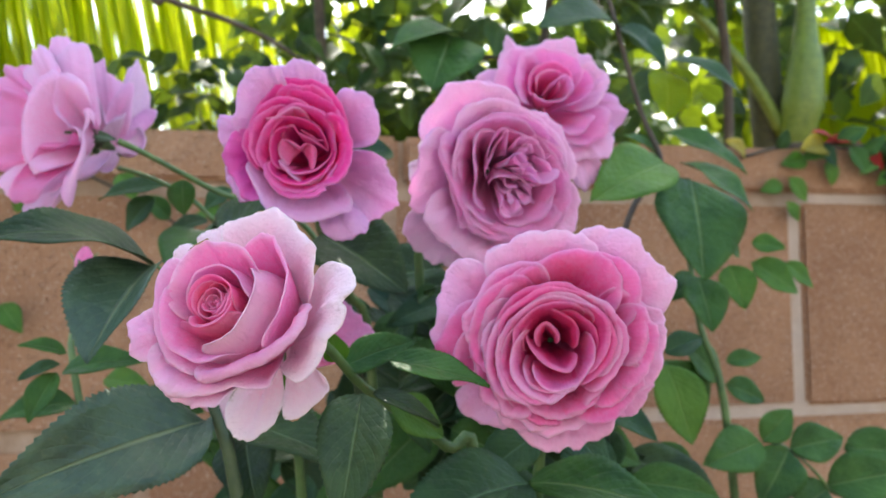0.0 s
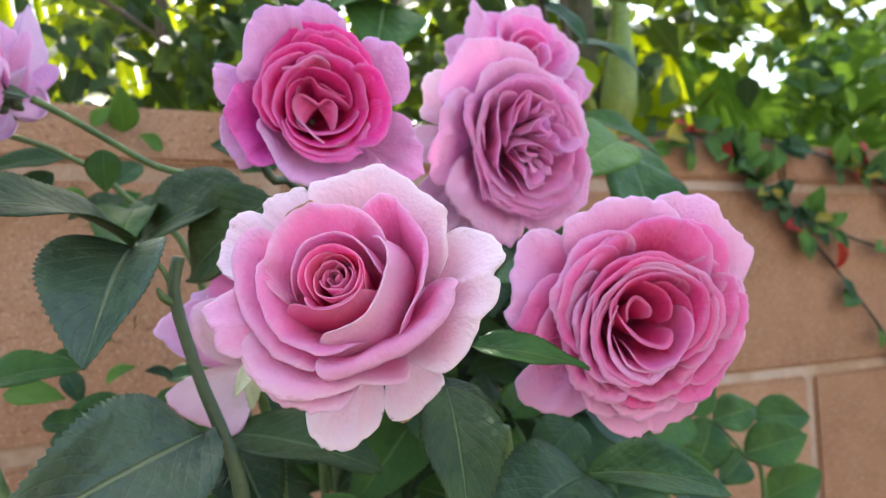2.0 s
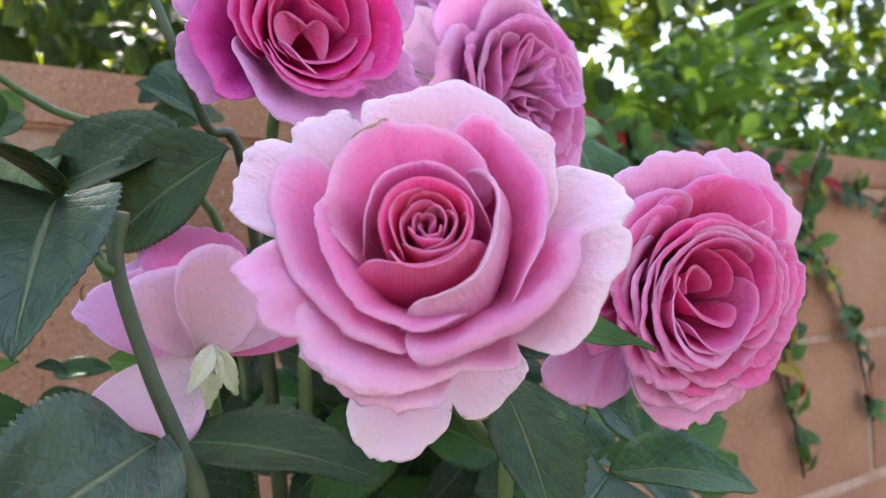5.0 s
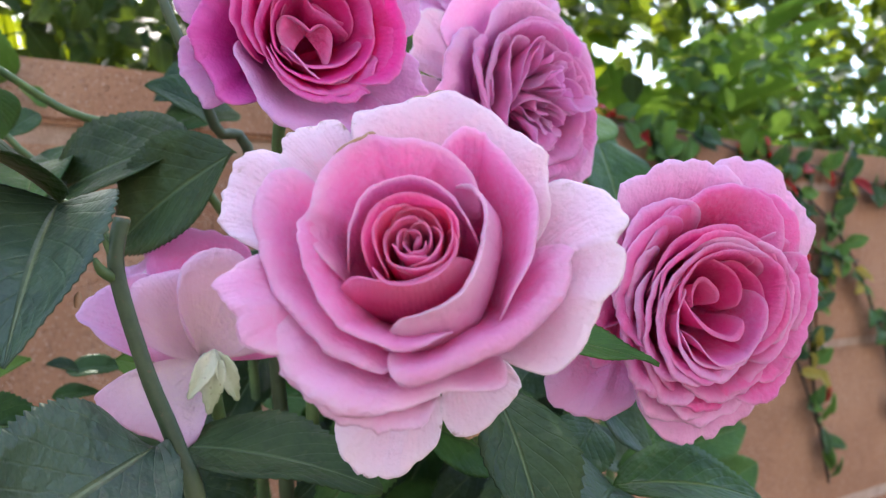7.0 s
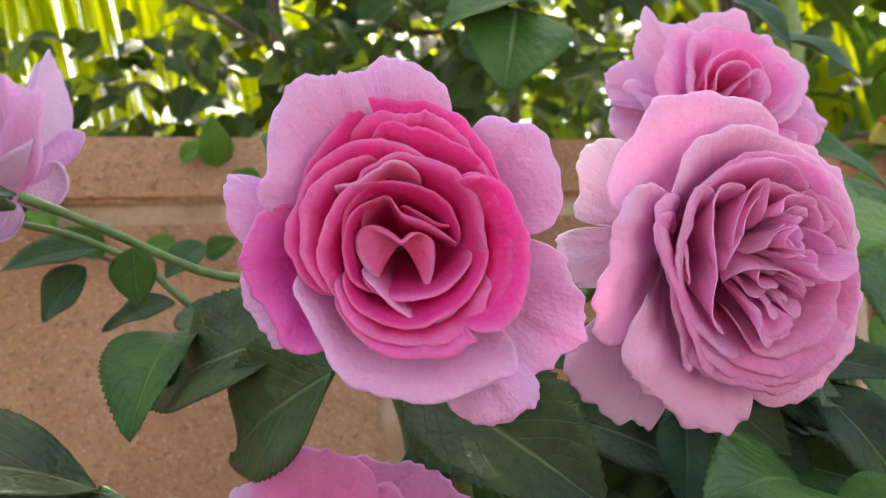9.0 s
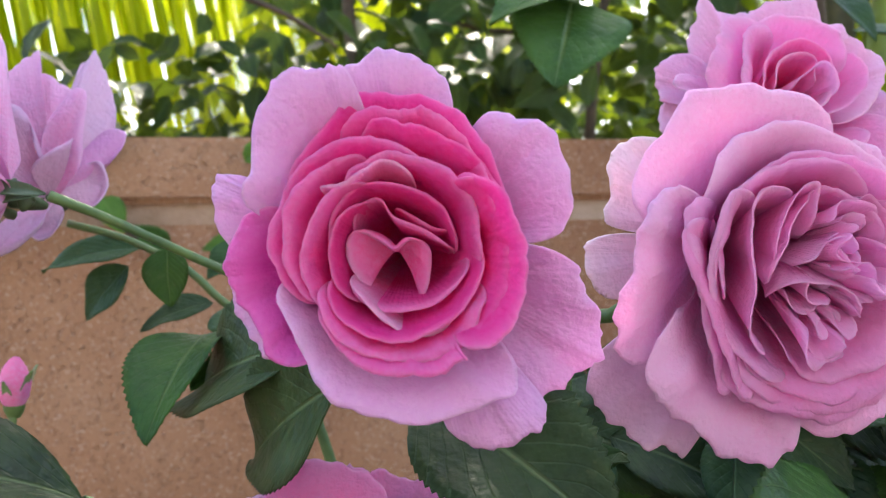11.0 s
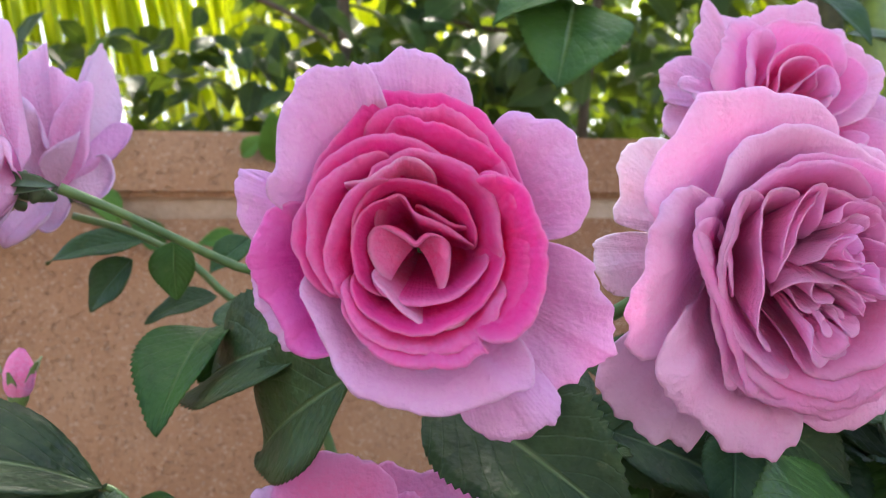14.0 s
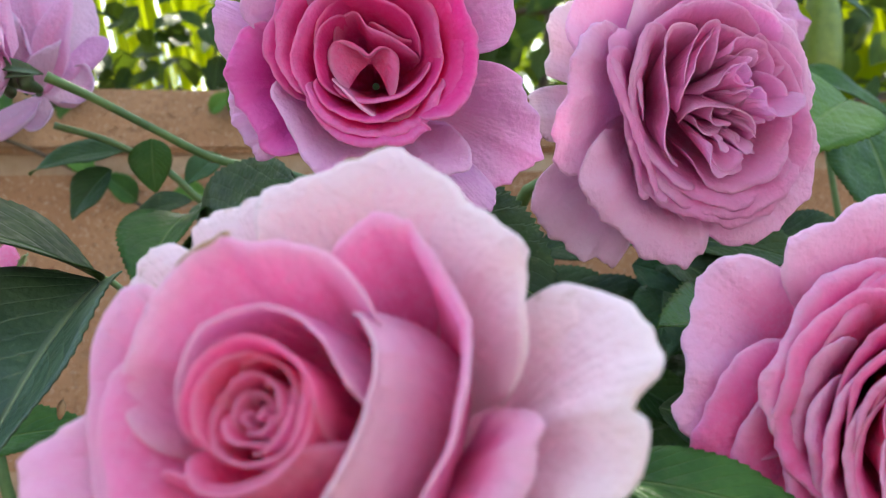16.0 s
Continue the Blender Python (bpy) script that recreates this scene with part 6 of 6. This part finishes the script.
def frond(ob, base, ahead, length, droop, n, leaf_len, seed, hang=0.7, spread=0.5, mat=None):
    """A feather palm leaf: a bowed midrib with long narrow leaflets."""
    g = random.Random(seed)
    ahead = Vector(ahead).normalized()
    pts = [Vector(base) + ahead * (length * t) + Vector((0, 0, -droop * length * t * t)) for t in (0, 0.25, 0.5, 0.75, 1.0)]
    rib = cane(ob, pts, [0.012, 0.010, 0.008, 0.005, 0.003], CROWN, "frond_midrib", sides=7)
    for i in range(n):
        t = 0.08 + 0.9 * i / n
        k = min(int(t * 4), 3)
        p = pts[k].lerp(pts[k + 1], t * 4 - k)
        for sgn in (-1, 1):
            out = ahead.cross(Vector((0, 0, 1))).normalized() * sgn
            d = (out * spread + ahead * 0.35 + Vector((0, 0, -hang)) + Vector((g.uniform(-0.08, 0.08), g.uniform(-0.08, 0.08), g.uniform(-0.1, 0.1)))).normalized()
            L = leaf_len * g.uniform(0.8, 1.1) * (1 - 0.5 * abs(t - 0.4))
            sd = ahead.cross(d).normalized()
            nn = d.cross(sd)
            V, uv = [], []
            for j in range(6):
                q = j / 5
                w = 0.026 * (1 - q ** 2.6) + 0.002
                c = p + d * (L * q) + Vector((0, 0, -0.12 * L * q * q))
                V += [c - sd * w + nn * w * 0.35, c, c + sd * w + nn * w * 0.35]
                uv += [(0.1, q), (0.5, q), (0.9, q)]
            F = [(j * 3 + m, j * 3 + m + 1, j * 3 + m + 4, j * 3 + m + 3) for j in range(5) for m in (0, 1)]
            part("frond_leaflet", mesh_of("frond_leaflet", V, F, mat or LEAF_PALM, uv), rib)


def palms():
    left = thing("palm", "palm with sunlit yellow-green hanging fronds behind the wall", "palm tree")
    frond(left, (-1.7, 2.5, 2.45), (1.0, -0.05, 0.10), 1.7, 0.10, 30, 1.1, 1, 1.6, 0.25)
    frond(left, (-1.6, 2.9, 2.7), (1.0, 0.05, 0.0), 1.9, 0.10, 30, 1.3, 2, 1.6, 0.25)
    frond(left, (-1.55, 2.0, 1.55), (0.85, -0.15, 0.55), 1.1, 0.10, 26, 0.55, 3, 0.0, 1.0)
    frond(left, (-1.2, 3.4, 2.6), (1.0, 0.1, 0.0), 1.9, 0.12, 30, 1.3, 5, 1.6, 0.25)
    frond(left, (-1.5, 2.3, 2.3), (1.0, 0.0, 0.05), 1.5, 0.08, 30, 1.0, 21, 1.7, 0.2)
    frond(left, (-1.4, 2.7, 2.35), (1.0, 0.08, 0.05), 1.9, 0.06, 34, 1.1, 22, 1.7, 0.2)
    frond(left, (-1.3, 3.1, 2.5), (1.0, 0.0, 0.0), 2.0, 0.06, 34, 1.2, 23, 1.7, 0.2)
    frond(left, (-1.0, 3.7, 2.6), (1.0, 0.0, 0.0), 2.2, 0.06, 34, 1.3, 24, 1.7, 0.2)
    V, F = tube([(-1.75, 2.7, 0), (-1.72, 2.7, 1.2), (-1.7, 2.65, 2.6)], [0.10, 0.09, 0.08], 14)
    part("trunk", mesh_of("trunk", V, F, TRUNK), left)
    right = thing("palm", "palm with an olive trunk and green leaf sheath", "palm tree")
    V, F = tube([(1.20, 1.74, 0), (1.19, 1.74, 0.8), (1.17, 1.74, 1.45), (1.148, 1.74, 1.9), (1.12, 1.74, 3.2)], [0.050, 0.044, 0.040, 0.038, 0.035], 16, 8)
    part("trunk", mesh_of("trunk", V, F, TRUNK), right)
    V, F = tube([(1.175, 1.69, 1.50), (1.182, 1.67, 1.56), (1.195, 1.66, 1.64), (1.208, 1.66, 1.74), (1.222, 1.67, 1.86), (1.25, 1.68, 2.3)], [0.012, 0.034, 0.046, 0.040, 0.022, 0.016], 14, 6)
    part("leaf_sheath", mesh_of("leaf_sheath", V, F, CROWN), right, "swollen green leaf sheath")
    frond(right, (1.4, 2.6, 2.3), (1.0, -0.1, -0.15), 1.6, 0.15, 28, 0.9, 7, 1.4, 0.3, LEAF_LIGHT)
    frond(right, (1.45, 2.3, 2.10), (1.0, 0.0, 0.03), 0.5, 0.10, 15, 0.62, 31, 1.7, 0.2)
    frond(right, (1.45, 2.5, 2.20), (1.0, 0.1, 0.03), 0.6, 0.10, 16, 0.70, 32, 1.7, 0.2)
    frond(right, (2.0, 2.0, 1.30), (0.5, -0.1, 0.9), 0.9, 0.05, 22, 0.6, 8, 0.0, 1.0, LEAF_LIGHT)
    V, F = tube([(0.86, 1.66, 1.93), (0.934, 1.67, 1.85), (1.07, 1.68, 1.72), (1.165, 1.69, 1.58)], [0.010, 0.011, 0.013, 0.016], 8)
    part("leaf_stalk", mesh_of("leaf_stalk", V, F, CROWN), right)


palms()

# ---- vine on the wall ----


def vine():
    g = random.Random(19)
    ob = thing("wall_vine", "creeping vine on the wall with green, yellow and red leaves", "vine")
    y = WALL_Y - 0.010
    runs = [[(0.50, y, 1.345), (0.58, y, 1.362), (0.66, y, 1.345), (0.74, y, 1.28), (0.83, y, 1.20), (0.92, y, 1.10), (0.98, y, 0.98)],
            [(0.60, y, 1.362), (0.75, y, 1.355), (0.90, y, 1.32), (1.05, y, 1.24), (1.15, y, 1.10), (1.2, y, 0.95)],
            [(0.66, y, 1.345), (0.72, y, 1.30), (0.80, y, 1.26), (0.95, y, 1.22), (1.1, y, 1.2)],
            [(0.85, y, 1.34), (1.0, y, 1.33), (1.2, y, 1.30), (1.4, y, 1.22), (1.5, y, 1.0)],
            [(1.0, y, 0.9), (0.97, y, 1.1), (1.03, y, 1.25), (1.10, y, 1.37)]]
    for i, r in enumerate(runs):
        c = cane(ob, r, [0.002] * len(r), TWIG, "runner", sides=6)
        n = (26, 56, 36, 60, 50)[i]
        for k in range(n):
            t = g.uniform(0, len(r) - 1.001)
            p = Vector(r[int(t)]).lerp(Vector(r[int(t) + 1]), t - int(t))
            a = g.uniform(0, 6.28)
            ln = g.uniform(0.022, 0.042)
            mat = (LEAF_MID, LEAF_LIGHT, LEAF_MID, LEAF_BLUE)[g.randint(0, 3)] if g.random() < 0.8 else (LEAF_YELLOW, LEAF_YELLOW, LEAF_RED)[g.randint(0, 2)]
            d = Vector((math.cos(a), -0.35, math.sin(a) - 0.35)).normalized() * ln
            leaflet(c, p, p + d, g.uniform(0.55, 0.8), mat, (g.uniform(-0.3, 0.3), -0.9, 0.4), 0.06, 0.2, 10)
    # bright red leaves on the wall top
    top = cane(ob, [(0.56, WALL_Y + 0.01, 1.360), (0.60, WALL_Y + 0.02, 1.364), (0.68, WALL_Y + 0.03, 1.364)], [0.0018] * 3, TWIG, "runner", sides=6)
    leaflet(top, (0.61, WALL_Y - 0.01, 1.364), (0.578, WALL_Y - 0.015, 1.372), 0.55, LEAF_RED, (0, -0.6, 0.8), 0.08, 0.2, 10)
    leaflet(top, (0.60, WALL_Y - 0.005, 1.364), (0.632, WALL_Y - 0.02, 1.362), 0.55, LEAF_RED, (0, -0.7, 0.7), 0.08, 0.2, 10)
    # leaves by the wall top over the side bush
    for b, t in (((0.575, y, 1.345), (0.545, y, 1.338)), ((0.600, y, 1.345), (0.603, y, 1.318)), ((0.553, y, 1.325), (0.572, y, 1.300)), ((0.545, y, 1.318), (0.520, y, 1.31)), ((0.55, y, 1.300), (0.562, y, 1.280))):
        leaflet(top, b, t, 0.72, LEAF_LIGHT, (0, -0.95, 0.25), 0.05, 0.15, 8)
    # a second runner with small leaves
    left = cane(ob, [(-0.30, y, 1.362), (-0.20, y, 1.34), (-0.12, y, 1.31), (-0.05, y, 1.27)], [0.0015] * 4, TWIG, "runner", sides=6)
    for k in range(26):
        p = Vector((g.uniform(-0.32, 0.05), y, 0))
        p.z = 1.37 - abs(g.gauss(0, 0.05)) - max(0, p.x + 0.1) * 0.3
        a = g.uniform(0, 6.28)
        leaflet(left, p, p + Vector((math.cos(a), -0.4, math.sin(a) - 0.3)).normalized() * g.uniform(0.02, 0.038), 0.7, (LEAF_MID, LEAF_LIGHT)[k % 2], (0, -0.9, 0.4), 0.06, 0.2, 10)


vine()
build_blocks(WALL)
